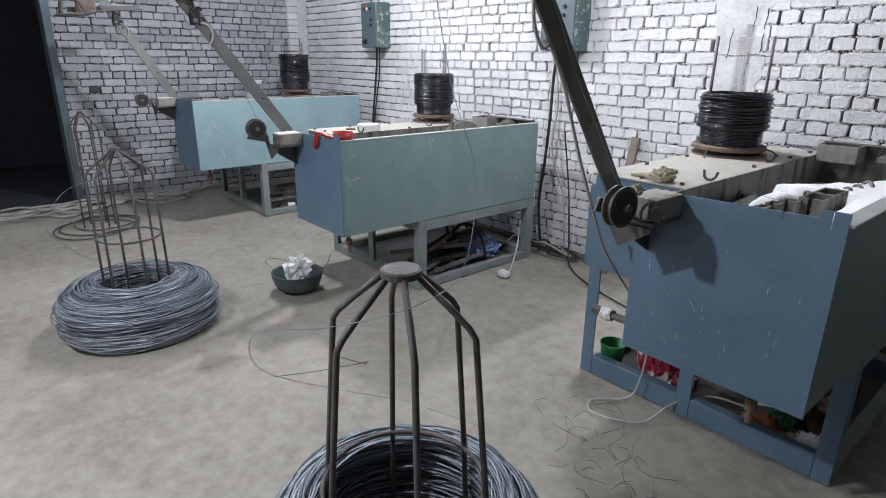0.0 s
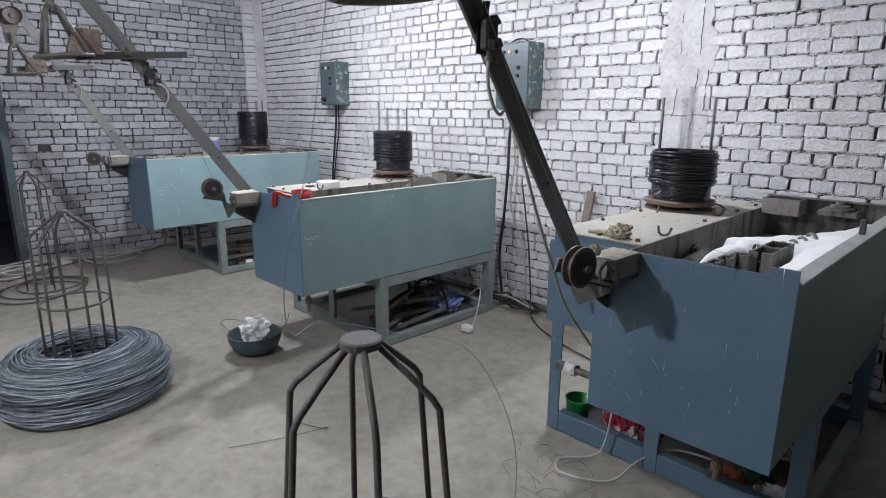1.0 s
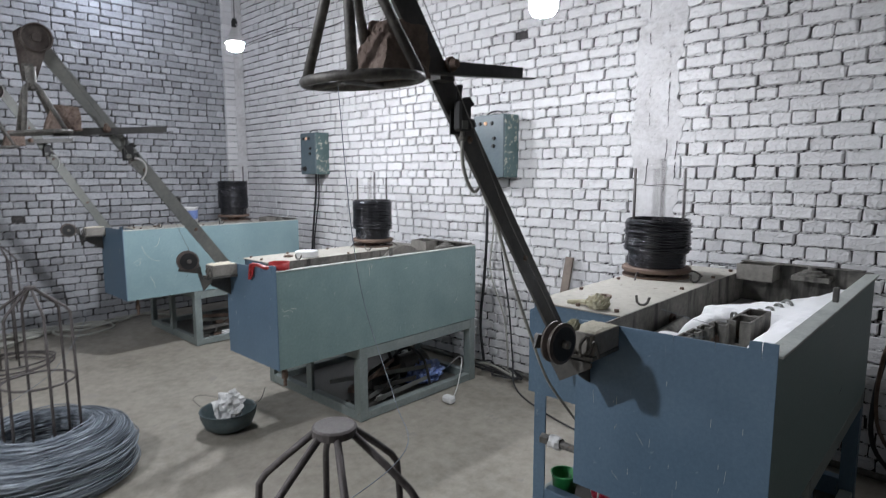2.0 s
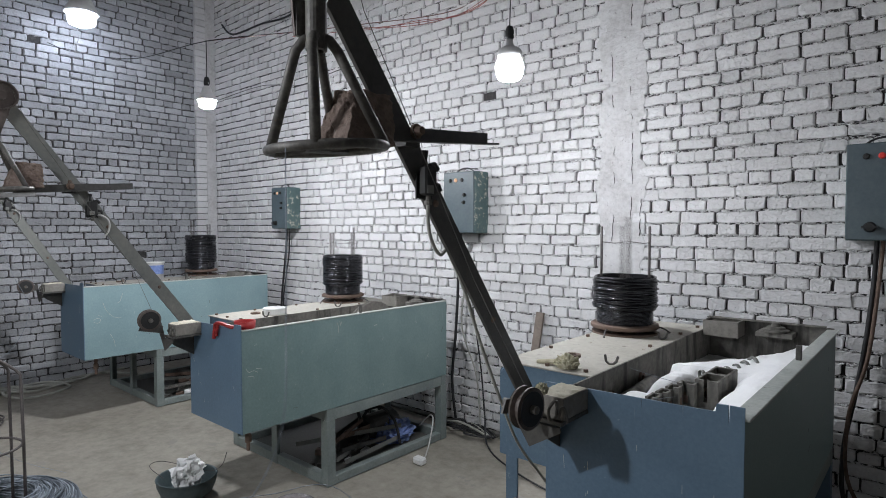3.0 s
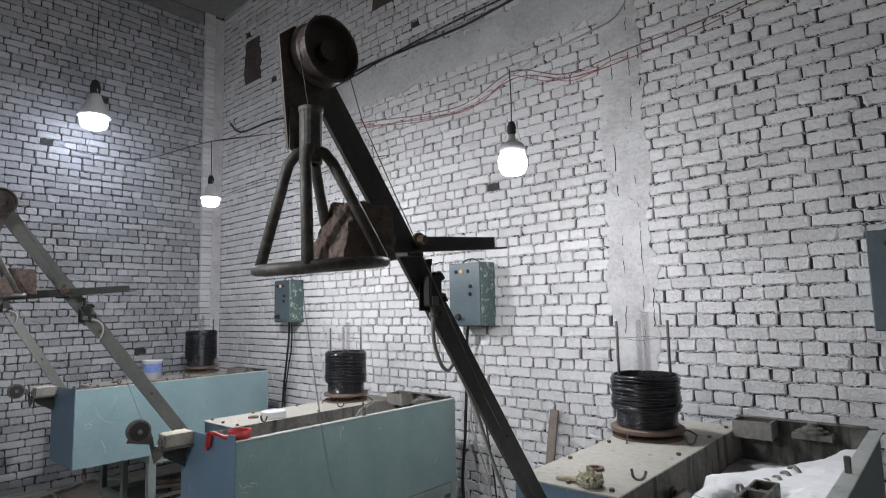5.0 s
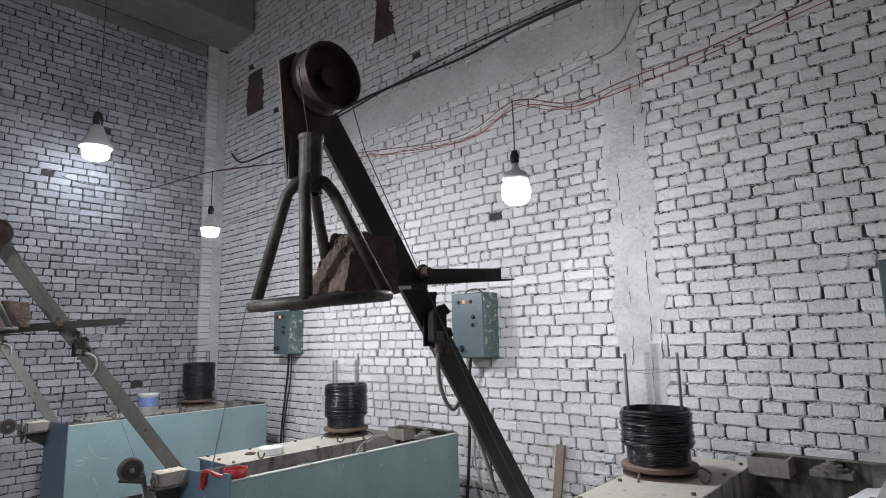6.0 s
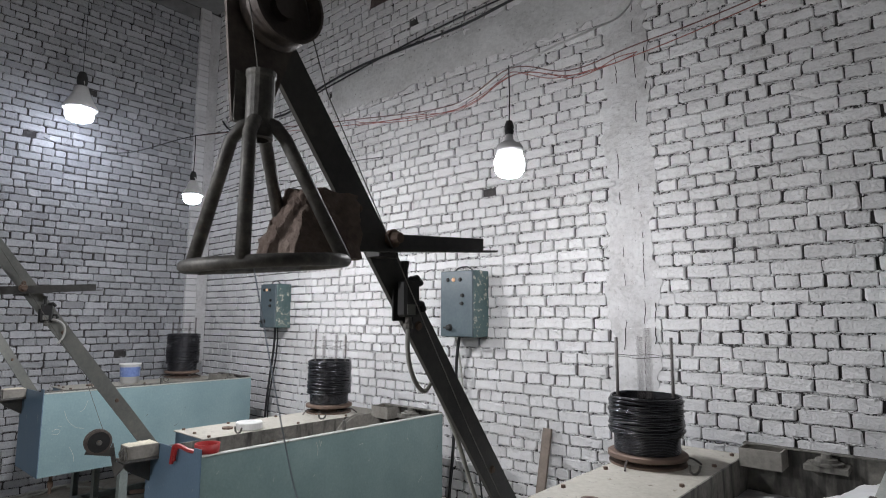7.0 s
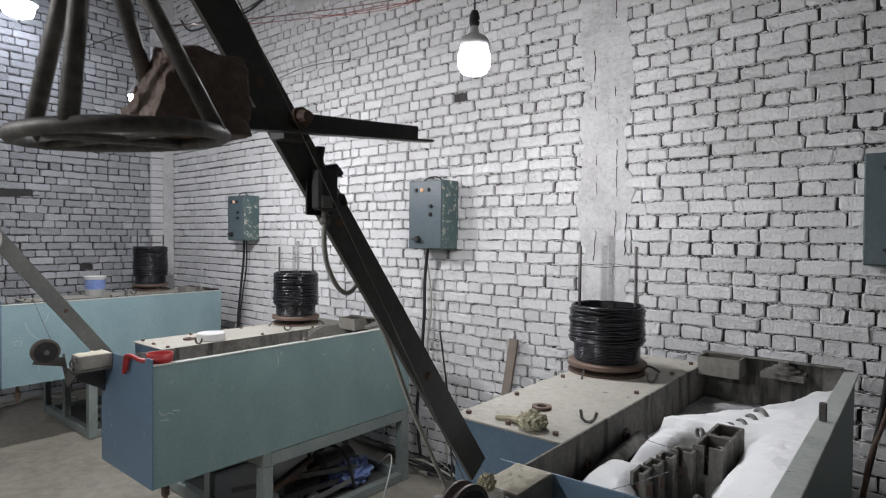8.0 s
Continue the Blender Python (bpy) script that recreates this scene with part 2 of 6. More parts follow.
M_wood = material("grey_old_plank", ((0.14, 0.11, 0.09), (0.22, 0.18, 0.15), (0.3, 0.26, 0.22)), 0.85, grain=40, stain=6, bump=0.4)
M_powder = material("spilled_soap_powder", ((0.5, 0.46, 0.36), (0.62, 0.58, 0.47), (0.7, 0.66, 0.55)), 0.95, grain=70, stain=15, bump=0.8)
M_rubbish = material("printed_wrapper", ((0.28, 0.02, 0.04), (0.36, 0.05, 0.07), (0.66, 0.63, 0.62)), 0.4, grain=10, stain=11, bump=0.2, ramp_at=(0.44, 0.54))
M_socket = material("grey_lamp_housing", ((0.6, 0.6, 0.6), (0.7, 0.7, 0.7), (0.78, 0.78, 0.78)), 0.45, grain=30, stain=9, bump=0.02)
M_bulb = glow("bulb_glow", (0.945, 0.97, 1.01), BULB_GLOW)
M_bulb_lens = glow("bulb_lens_glow", (0.945, 0.97, 1.01), BULB_LENS)
M_bulb_back = glow("strong_bulb_glow", (0.945, 0.97, 1.01), BULB_BACK)
M_bulb_rear = glow("rear_fill_glow", (0.945, 0.97, 1.01), BULB_REAR)
M_bulb_dim = glow("bluish_bulb_glow", (0.84, 0.92, 1.08), 28.0)
M_bulb_dim_lens = glow("bluish_bulb_lens_glow", (0.84, 0.92, 1.08), BULB_DIM)
M_bulb_mid = glow("second_bulb_glow", (0.945, 0.97, 1.01), 1500.0)
M_bulb_mid_lens = glow("second_bulb_lens_glow", (0.945, 0.97, 1.01), 800.0)
M_indicator = glow("indicator_red", (0.6, 0.04, 0.03), 0.12)
M_indicator_warm = glow("indicator_amber", (0.8, 0.5, 0.3), 0.2)

# ---------------------------------------------------------------- mesh helpers


def part(name, bm, mat, parent=None, label="", smooth=False):
    me = bpy.data.meshes.new(name)
    bmesh.ops.recalc_face_normals(bm, faces=bm.faces)
    bm.to_mesh(me)
    bm.free()
    me.materials.append(mat)
    if smooth:
        for p in me.polygons:
            p.use_smooth = True
    ob = new(name, me)
    if parent:
        ob.parent = parent
    if label:
        ob["label"] = label
    return ob


def thing(name, x, y, z, label, category, group="", kind=""):
    ob = new(name)
    ob.matrix_basis = pose(x, y, z)
    return tagged(ob, label, category, group, kind)


def box(bm, x0, x1, y0, y1, z0, z1, bevel=0.0, m=None):
    tmp = bmesh.new()
    bmesh.ops.create_cube(tmp, size=1.0)
    for v in tmp.verts:
        v.co = Vector((x0 + (v.co.x + 0.5) * (x1 - x0), y0 + (v.co.y + 0.5) * (y1 - y0), z0 + (v.co.z + 0.5) * (z1 - z0)))
    if bevel:
        bmesh.ops.bevel(tmp, geom=tmp.edges[:], offset=bevel, segments=1, affect="EDGES")
    if m:
        bmesh.ops.transform(tmp, matrix=m, verts=tmp.verts)
    join(bm, tmp)
    return bm


def join(bm, tmp):
    base = len(bm.verts)
    vs = [bm.verts.new(v.co) for v in tmp.verts]
    tmp.verts.index_update()
    for f in tmp.faces:
        try:
            bm.faces.new([vs[v.index] for v in f.verts])
        except ValueError:
            pass
    tmp.free()
    return base


def new_box(*a, **k):
    return box(bmesh.new(), *a, **k)


def prism(bm, outline, axis, a, b):
    """Extrude a 2D outline along an axis: x takes (y, z), y takes (x, z), z takes (x, y)."""
    def at(p, w):
        return {"x": (w, p[0], p[1]), "y": (p[0], w, p[1]), "z": (p[0], p[1], w)}[axis]
    lo = [bm.verts.new(at(p, a)) for p in outline]
    hi = [bm.verts.new(at(p, b)) for p in outline]
    bm.faces.new(lo)
    bm.faces.new(hi[::-1])
    k = len(outline)
    for i in range(k):
        bm.faces.new((lo[i], lo[(i + 1) % k], hi[(i + 1) % k], hi[i]))
    return bm


def tube(bm, pts, r, n=8, closed=False, cap=True):
    pts = [Vector(p) for p in pts]
    k = len(pts)
    rings, up = [], None
    for i, p in enumerate(pts):
        if closed:
            d = pts[(i + 1) % k] - pts[i - 1]
        else:
            d = pts[min(i + 1, k - 1)] - pts[max(i - 1, 0)]
        d.normalize()
        if up is None:
            up = d.orthogonal().normalized()
        up = (up - d * up.dot(d)).normalized()
        side = d.cross(up)
        rr = r[i] if isinstance(r, (list, tuple)) else r
        rings.append([bm.verts.new(p + (up * math.cos(2 * math.pi * j / n) + side * math.sin(2 * math.pi * j / n)) * rr) for j in range(n)])
    for i in range(k if closed else k - 1):
        a, b = rings[i], rings[(i + 1) % k]
        for j in range(n):
            bm.faces.new((a[j], a[(j + 1) % n], b[(j + 1) % n], b[j]))
    if cap and not closed:
        bm.faces.new(rings[0][::-1])
        bm.faces.new(rings[-1])
    return bm


def new_tube(*a, **k):
    return tube(bmesh.new(), *a, **k)


def lathe(bm, profile, n=28, m=None, close=True):
    """Turn a profile of (radius, z) about z; m places it."""
    m = m or Matrix()
    rings = []
    for r, z in profile:
        if r < 1e-5:
            rings.append([bm.verts.new(m @ Vector((0, 0, z)))])
        else:
            rings.append([bm.verts.new(m @ Vector((r * math.cos(2 * math.pi * j / n), r * math.sin(2 * math.pi * j / n), z))) for j in range(n)])
    for a, b in zip(rings, rings[1:]):
        for j in range(n):
            q = (a[j % len(a)], a[(j + 1) % len(a)], b[(j + 1) % len(b)], b[j % len(b)])
            q = list(dict.fromkeys(q))
            if len(q) > 2:
                bm.faces.new(q)
    return bm


def arc(c, r, a0, a1, k, z=None, plane="xy"):
    out = []
    for i in range(k):
        a = radians(a0 + (a1 - a0) * i / (k - 1))
        if plane == "xy":
            out.append((c[0] + r * math.cos(a), c[1] + r * math.sin(a), c[2]))
        elif plane == "yz":
            out.append((c[0], c[1] + r * math.cos(a), c[2] + r * math.sin(a)))
    return out


def smooth_path(pts, k=8):
    """Catmull-Rom through the points."""
    pts = [Vector(p) for p in pts]
    out = []
    for i in range(len(pts) - 1):
        p0, p1, p2, p3 = pts[max(i - 1, 0)], pts[i], pts[i + 1], pts[min(i + 2, len(pts) - 1)]
        for j in range(k):
            t = j / k
            out.append(0.5 * ((2 * p1) + (p2 - p0) * t + (2 * p0 - 5 * p1 + 4 * p2 - p3) * t * t + (3 * p1 - p0 - 3 * p2 + p3) * t ** 3))
    out.append(pts[-1])
    return out


def lumpy(bm, amount, scale, seed):
    for v in bm.verts:
        v.co += noise.noise_vector(v.co * scale + Vector((seed, seed * 2.3, 0))) * amount
    return bm

# ---------------------------------------------------------------- the room
WALL_Y, LEFT_X, RIGHT_X, BACK_Y, ROOF = 5.53, -6.48, 5.0, -6.0, 6.75
COURSE, STRETCHER = 0.0835, 0.243
rng = random.Random(4)


def brick_shell(w, h, depth, r, jitter=0.0026, chamfer=0.005, along=3):
    """Vertices and faces of one hand-laid brick front: worn corners, uneven edges, chamfered, in (u, out, v)."""
    base = []
    for sx, sz in ((-1, -1), (1, -1), (1, 1), (-1, 1)):
        k = r.uniform(0.002, 0.012)
        c = (sx * w / 2, sz * h / 2)
        p, q = (c[0], c[1] - sz * k), (c[0] - sx * k * r.uniform(0.8, 1.8), c[1])
        base += [p, q]
        if (sx, sz) == (-1, -1):
            base += [(w * (-0.5 + (i + 1 + r.uniform(-0.3, 0.3)) / (along + 1)), -h / 2) for i in range(along)]
        if (sx, sz) == (1, 1):
            base += [(w * (0.5 - (i + 1 + r.uniform(-0.3, 0.3)) / (along + 1)), h / 2) for i in range(along)]
    # order the outline round the centre
    base.sort(key=lambda p: math.atan2(p[1] / h, p[0] / w))
    base = [(u + r.gauss(0, jitter * 0.7), v + r.gauss(0, jitter)) for u, v in base]
    n = len(base)
    verts = [(u, -0.035, v) for u, v in base]
    verts += [(u, depth - chamfer, v) for u, v in base]
    verts += [(u - math.copysign(min(abs(u), chamfer * r.uniform(0.4, 2.0)), u), depth + r.gauss(0, 0.0018), v - math.copysign(min(abs(v), chamfer * r.uniform(0.4, 2.0)), v)) for u, v in base]
    faces = []
    for ring in (0, n):
        for i in range(n):
            j = (i + 1) % n
            faces.append((ring + i, ring + j, ring + n + j, ring + n + i))
    faces.append(tuple(range(2 * n, 3 * n)))
    return verts, faces


def bond(length, height, r):
    """English bond with slips: yields (u, v, w, h) of each brick, lower left along the wall."""
    row, v = 0, 0.0
    while v < height:
        h = COURSE
        stretch = row % 2 == 0
        u = -r.uniform(0.02, 0.2)
        while u < length:
            is_long = stretch if r.random() > 0.04 else not stretch
            w = (STRETCHER if is_long else STRETCHER / 2) * r.uniform(0.96, 1.05)
            yield u, v, w, h
            u += w
        v += h
        row += 1


def brick_wall(name, label, at, length, height, keep, single, cut=None):
    """at(u, out, v) -> place. keep(u, v): is there brick; single(u, v): is it a brick object of its own."""
    verts, faces, loose = [], [], []
    r = random.Random(len(name))
    for u, v, w, h in bond(length, height, r):
        cu, cv = u + w / 2, v + h / 2
        a, b = max(u, 0.0), min(u + w, length)
        if cut and v < cut[1] and a < cut[0] < b:
            a = cut[0]
        if b - a < 0.04 or not keep((a + b) / 2, cv, (b - a) / 2):
            continue
        if w < 0.15 and r.random() < 0.004:
            continue
        joint = r.choice((0.004, 0.007, 0.011, 0.014, 0.019)) + r.uniform(-0.002, 0.002)
        bw, bh = b - a - joint, h - r.uniform(0.008, 0.019)
        depth = r.gauss(0.0, 0.0042)
        sag = 0.006 * noise.noise(Vector((cu * 0.8, cv * 1.3, 3)))
        if single((a + b) / 2, cv):
            loose.append(((a + b) / 2, cv + sag, bw, bh, depth))
            continue
        vs, fs = brick_shell(bw, bh, depth, r, chamfer=r.uniform(0.002, 0.007), along=4 if w > 0.15 else 2)
        base = len(verts)
        ang = r.gauss(0, 0.009)
        verts += [at((a + b) / 2 + x * math.cos(ang) - z * math.sin(ang), y, cv + sag + z + x * math.sin(ang)) for x, y, z in vs]
        faces += [tuple(base + i for i in f) for f in fs]
    return verts, faces, loose


def solid(name, verts, faces, mat, parent=None):
    me = bpy.data.meshes.new(name)
    me.from_pydata([tuple(v) for v in verts], [], faces)
    me.materials.append(mat)
    me.update()
    ob = new(name, me)
    if parent:
        ob.parent = parent
    return ob


# floor and ceiling
bm = bmesh.new()
bmesh.ops.create_grid(bm, x_segments=120, y_segments=120, size=0.5)
for v in bm.verts:
    v.co = Vector((-10 + (v.co.x + 0.5) * 15.2, BACK_Y - 0.2 + (v.co.y + 0.5) * (WALL_Y + 0.4 - BACK_Y), 0))
    v.co.z = 0.006 * noise.noise(v.co * 0.9) - 0.006
floor = tagged(part("floor", bm, M_floor, smooth=True), "dusty worn grey concrete workshop floor", "floor", kind="structure")
tagged(part("ceiling", new_box(LEFT_X - 0.25, RIGHT_X + 0.2, BACK_Y - 0.2, WALL_Y + 0.25, ROOF, ROOF + 0.2), M_ceiling), "bare grey concrete ceiling slab high above", "ceiling", kind="structure")
tagged(part("ceiling_beam", new_box(LEFT_X + 0.002, LEFT_X + 0.82, BACK_Y, WALL_Y - 0.03, 6.27, ROOF - 0.002, bevel=0.015), M_ceiling), "bare concrete ceiling beam along the wall", "beam", kind="structure")

# masonry cores behind the brick faces
wall_north = tagged(part("wall_north", new_box(LEFT_X - 0.25, RIGHT_X + 0.2, WALL_Y + 0.02, WALL_Y + 0.25, -0.05, ROOF), M_joint), "whitewashed rough brick wall in English bond", "wall", kind="structure")
DOOR_Y0, DOOR_Y1, DOOR_TOP = 0.3, 2.43, 2.75
bm = bmesh.new()
box(bm, LEFT_X - 0.25, LEFT_X - 0.02, DOOR_Y1, WALL_Y + 0.02, -0.05, ROOF)
box(bm, LEFT_X - 0.25, LEFT_X - 0.02, BACK_Y, DOOR_Y0, -0.05, ROOF)
box(bm, LEFT_X - 0.25, LEFT_X - 0.02, DOOR_Y0, DOOR_Y1, DOOR_TOP, ROOF)
wall_west = tagged(part("wall_west", bm, M_joint), "whitewashed brick wall, dim and worn, with a dark doorway", "wall", kind="structure")
tagged(part("wall_south", new_box(LEFT_X - 0.25, RIGHT_X + 0.2, BACK_Y - 0.2, BACK_Y, -0.05, ROOF), M_plaster), "plain whitewashed wall behind", "wall", kind="structure")
# East wall is out of view; its grey keeps bounced light down.
tagged(part("wall_east", new_box(RIGHT_X, RIGHT_X + 0.2, BACK_Y, WALL_Y + 0.02, -0.05, ROOF), M_ceiling), "unseen end wall, grey to cut bounced light", "wall", kind="structure")
bm = bmesh.new()
box(bm, LEFT_X - 3.4, LEFT_X - 3.2, -1.5, 4.5, -0.05, 3.2)
box(bm, LEFT_X - 3.2, LEFT_X - 0.25, -1.7, -1.5, -0.05, 3.2)
box(bm, LEFT_X - 3.2, LEFT_X - 0.25, 4.5, 4.7, -0.05, 3.2)
box(bm, LEFT_X - 3.4, LEFT_X - 0.25, -1.7, 4.7, 3.2, 3.3)
tagged(part("wall_store", bm, M_dark), "unlit store room beyond the doorway, its darkness in the colour", "wall", kind="structure")
# Dark sheet over the floor, coloured as the unlit room.
tagged(part("store_floor", new_box(LEFT_X - 3.2, LEFT_X - 0.06, -1.5, 4.5, -0.02, 0.004), M_dark), "near-black floor sheet for the unlit room beyond the doorway", "floor", kind="structure")
bm = bmesh.new()
box(bm, LEFT_X - 0.25, LEFT_X + 0.03, DOOR_Y1 - 0.06, DOOR_Y1 + 0.02, 0, DOOR_TOP, bevel=0.004)
box(bm, LEFT_X - 0.25, LEFT_X + 0.03, DOOR_Y0 - 0.02, DOOR_Y0 + 0.06, 0, DOOR_TOP, bevel=0.004)
box(bm, LEFT_X - 0.25, LEFT_X + 0.03, DOOR_Y0 + 0.06, DOOR_Y1 - 0.06, DOOR_TOP - 0.06, DOOR_TOP + 0.02, bevel=0.004)
tagged(part("door_frame_1", bm, M_cabinet), "grey steel frame of the open dark doorway", "door frame", kind="structure")


def ragged_slab(u0, u1, v0, v1, out, step, rag, seed):
    """A slab in (u, v) with uneven side edges, for plaster and poured concrete."""
    bm = bmesh.new()
    k = max(2, int((v1 - v0) / step))
    rows = []
    for i in range(k + 1):
        v = v0 + (v1 - v0) * i / k
        a = u0 + rag * noise.noise(Vector((v * 2.6, seed, 0))) + 0.6 * rag * noise.noise(Vector((v * 12.7, seed, 5)))
        b = u1 + rag * noise.noise(Vector((v * 2.6, seed, 9))) + 0.6 * rag * noise.noise(Vector((v * 12.7, seed, 14)))
        rows.append([(a, v), (a * 0.6 + b * 0.4, v), (b * 0.7 + a * 0.3, v), (b, v)])
    return rows


def slab_mesh(rows, at, out, feather=1.0):
    bm = bmesh.new()
    front = [[bm.verts.new(at(u, out * (1 if 0 < j < len(row) - 1 else feather) + 0.004 * noise.noise(Vector((u * 5, v * 5, 1))), v)) for j, (u, v) in enumerate(row)] for row in rows]
    back = [[bm.verts.new(at(u, -0.03, v)) for u, v in (row[0], row[-1])] for row in rows]
    for i in range(len(rows) - 1):
        for j in range(len(rows[0]) - 1):
            bm.faces.new((front[i][j], front[i][j + 1], front[i + 1][j + 1], front[i + 1][j]))
        bm.faces.new((back[i][0], front[i][0], front[i + 1][0], back[i + 1][0]))
        bm.faces.new((front[i][-1], back[i][1], back[i + 1][1], front[i + 1][-1]))
    return bm


def at_north(u, out, v):
    return (LEFT_X + u, WALL_Y - out, v)


def at_west(u, out, v):
    return (LEFT_X + out, u - 6.0, v)


PIL0, PIL1 = -0.58 - LEFT_X, -0.245 - LEFT_X
tagged(part("pilaster", slab_mesh(ragged_slab(PIL0, PIL1, 0, ROOF, 0, 0.022, 0.075, 2), at_north, 0.012, 0.35), M_plaster), "whitewashed plastered concrete column set in the brick wall", "pilaster", kind="structure")
tagged(part("corner_column", slab_mesh([[(11.385, 0.06 * i), (11.43, 0.06 * i), (11.48, 0.06 * i), (11.525, 0.06 * i)] for i in range(105)], at_west, 0.035), M_plaster), "whitewashed concrete column in the room's corner", "column", kind="structure")
column_face = bmesh.new()
cr = random.Random(8)
for i in range(75):
    z = 0.0838 * i
    box(column_face, LEFT_X - 0.01, LEFT_X + 0.04 + cr.uniform(-0.004, 0.004), 5.235 + cr.uniform(-0.004, 0.004), 5.384, z, z + 0.0775 + cr.uniform(-0.004, 0.003), bevel=0.005)
tagged(part("column_face", column_face, M_brick), "whitewashed half-brick face of the corner column", "column", kind="structure")
BAND0, BAND1, BAND_END = 4.14, 4.51, 2.7
WEST_TOP = 6.05
tagged(part("ring_beam", new_box(LEFT_X - 0.02, LEFT_X + 0.004, BACK_Y, 5.22, WEST_TOP + 0.04, 6.27, bevel=0.002), M_ceiling), "plain grey concrete ring beam over the brick wall", "beam", kind="structure")
# broken hairline cracks down the column
cr = random.Random(31)
for gx, w, share in ((-0.475, 0.0026, 0.4), (-0.335, 0.0034, 0.7), (-0.262, 0.003, 0.4)):
    v = 1.0
    while v < 5.9:
        run = cr.uniform(0.03, 0.2)
        if cr.random() < share:
            k = max(3, int(run / 0.02))
            line = [[(gx - LEFT_X + 0.02 * noise.noise(Vector((v * 1.5 + 0.03 * i, gx, 0))) + 0.013 * noise.noise(Vector((v * 9 + 0.45 * i, gx, 7))) + s * w * (0.25 + 0.75 * math.sin(math.pi * i / k)) * (0.7 + 0.7 * noise.noise(Vector((i * 0.9 + v, gx, 4)))), v + run * i / k) for s in (-0.5, -0.2, 0.2, 0.5)] for i in range(k + 1)]
            tagged(part("plaster_crack", slab_mesh(line, at_north, 0.0165), M_joint), "thin broken crack down the plastered column", "crack", kind="structure")
        v += run + cr.uniform(0.01, 0.12)
rows = [[(u, v) for v, u in row] for row in ragged_slab(BAND0, BAND1, BAND_END, PIL0 + 0.03, 0, 0.05, 0.07, 6)]
tagged(part("concrete_band", slab_mesh(rows, at_north, 0.013, 0.4), M_band), "grey concrete tie beam running along the brick wall", "beam", kind="structure")

# ---------------------------------------------------------------- wire drawing machines
YN, YF, YL = 3.215, 5.13, 3.86           # front plate, far end, front of the legs
BW, CW = 0.645, 1.27                      # basin width, whole width


def drawing_machine(x0, dz, arm_mat, rim_w, label, foot=3.281, lean=(-0.605, 0.796), head=(2.29, 2.5), bar=(0.0, 0.0), reach=1.6, grip=0.945, base=0.62):
    """x0: right-hand face of the basin; dz: how much this one stands lower or higher."""
    o = thing("drawing_machine", x0, YN, 0, label, "wire machine", "row of wire drawing machines")

    def P(name, bm, mat, label="", smooth=False, parent=None):
        bmesh.ops.translate(bm, verts=bm.verts, vec=(0, -YN, 0))
        return part(name, bm, mat, parent or o, label, smooth)
    frame_mat = M_blue if x0 > 0 else M_frame
    zb, zt, zl, zp = base + dz, 1.25 + dz, 1.07 + dz, 1.195 + dz
    PX, PY = -1.09, 3.58            # left edge and front of the covered cabinet
    # front plate with saw cuts at its upper right
    top = [(-BW - 0.005, zb), (-BW - 0.005, zt + 0.005), (-0.30, zt + 0.012), (-0.2985, zt - 0.03), (-0.297, zt + 0.012), (-0.17, zt + 0.014), (-0.1685, zt - 0.022), (-0.167, zt + 0.014), (-0.075, zt + 0.016), (-0.072, zt + 0.04), (-0.0395, zt + 0.042), (-0.0385, zt - 0.012), (-0.037, zt - 0.012), (-0.036, zt + 0.042), (0.005, zt + 0.042), (0.005, zb)]
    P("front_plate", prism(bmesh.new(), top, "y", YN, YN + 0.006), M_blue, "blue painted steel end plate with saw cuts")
    # scratches and chipped spots in the paint
    sr = random.Random(int(100 - x0 * 10))
    for k in range(7):
        sx, sz, sl, sa = sr.uniform(-0.6, -0.03), sr.uniform(zb + 0.05, zt - 0.12), sr.uniform(0.008, 0.05), sr.gauss(70, 22)
        P("scratch", new_box(-sl / 2, sl / 2, -0.0006, 0.0, -0.0006, 0.0006, m=pose(sx, YN - 0.0005, sz, 0, sa, 0)), M_rim)
    for k in range(9):
        sy2, sz, sl, sa = sr.uniform(YN + 0.05, YF - 0.05), sr.uniform(zb + 0.05, zt - 0.04), sr.uniform(0.01, 0.06), sr.gauss(60, 30)
        P("scratch", new_box(0.0004, 0.001, -sl / 2, sl / 2, -0.0008, 0.0008, m=pose(0, sy2, sz, sa, 0, 0)), sr.choice((M_rim, M_rim, M_arm)))
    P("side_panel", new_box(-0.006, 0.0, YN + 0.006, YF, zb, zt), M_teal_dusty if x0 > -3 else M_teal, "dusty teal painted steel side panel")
    marks = {True: [], False: [[(3.38, 1.11), (3.41, 1.03), (3.47, 0.965), (3.54, 0.945)], [(3.5, 1.09), (3.53, 1.11), (3.555, 1.18)], [(3.3, 0.95), (3.33, 0.965), (3.36, 0.95), (3.34, 0.92), (3.3, 0.93)], [(3.44, 0.8), (3.47, 0.74), (3.48, 0.68)], [(3.34, 0.99), (3.37, 0.98)]]}[x0 > -3]
    if -3 < x0 < 0:
        marks = [[(3.95, 1.15), (3.965, 1.11), (3.96, 1.07)], [(3.975, 1.155), (3.985, 1.12)], [(3.99, 1.15), (3.99, 1.135)], [(3.25, 0.95), (3.27, 0.925), (3.3, 0.93), (3.33, 0.915)], [(3.26, 0.9), (3.3, 0.895)], [(3.32, 0.94), (3.36, 0.93)], [(4.3, 1.08), (4.33, 1.085)], [(4.75, 1.06), (4.755, 1.04)]]
    for line in marks:
        P("chalk_mark", new_tube(smooth_path([(0.0002, y, z) for y, z in line], 5), 0.0022, 4), M_rim)
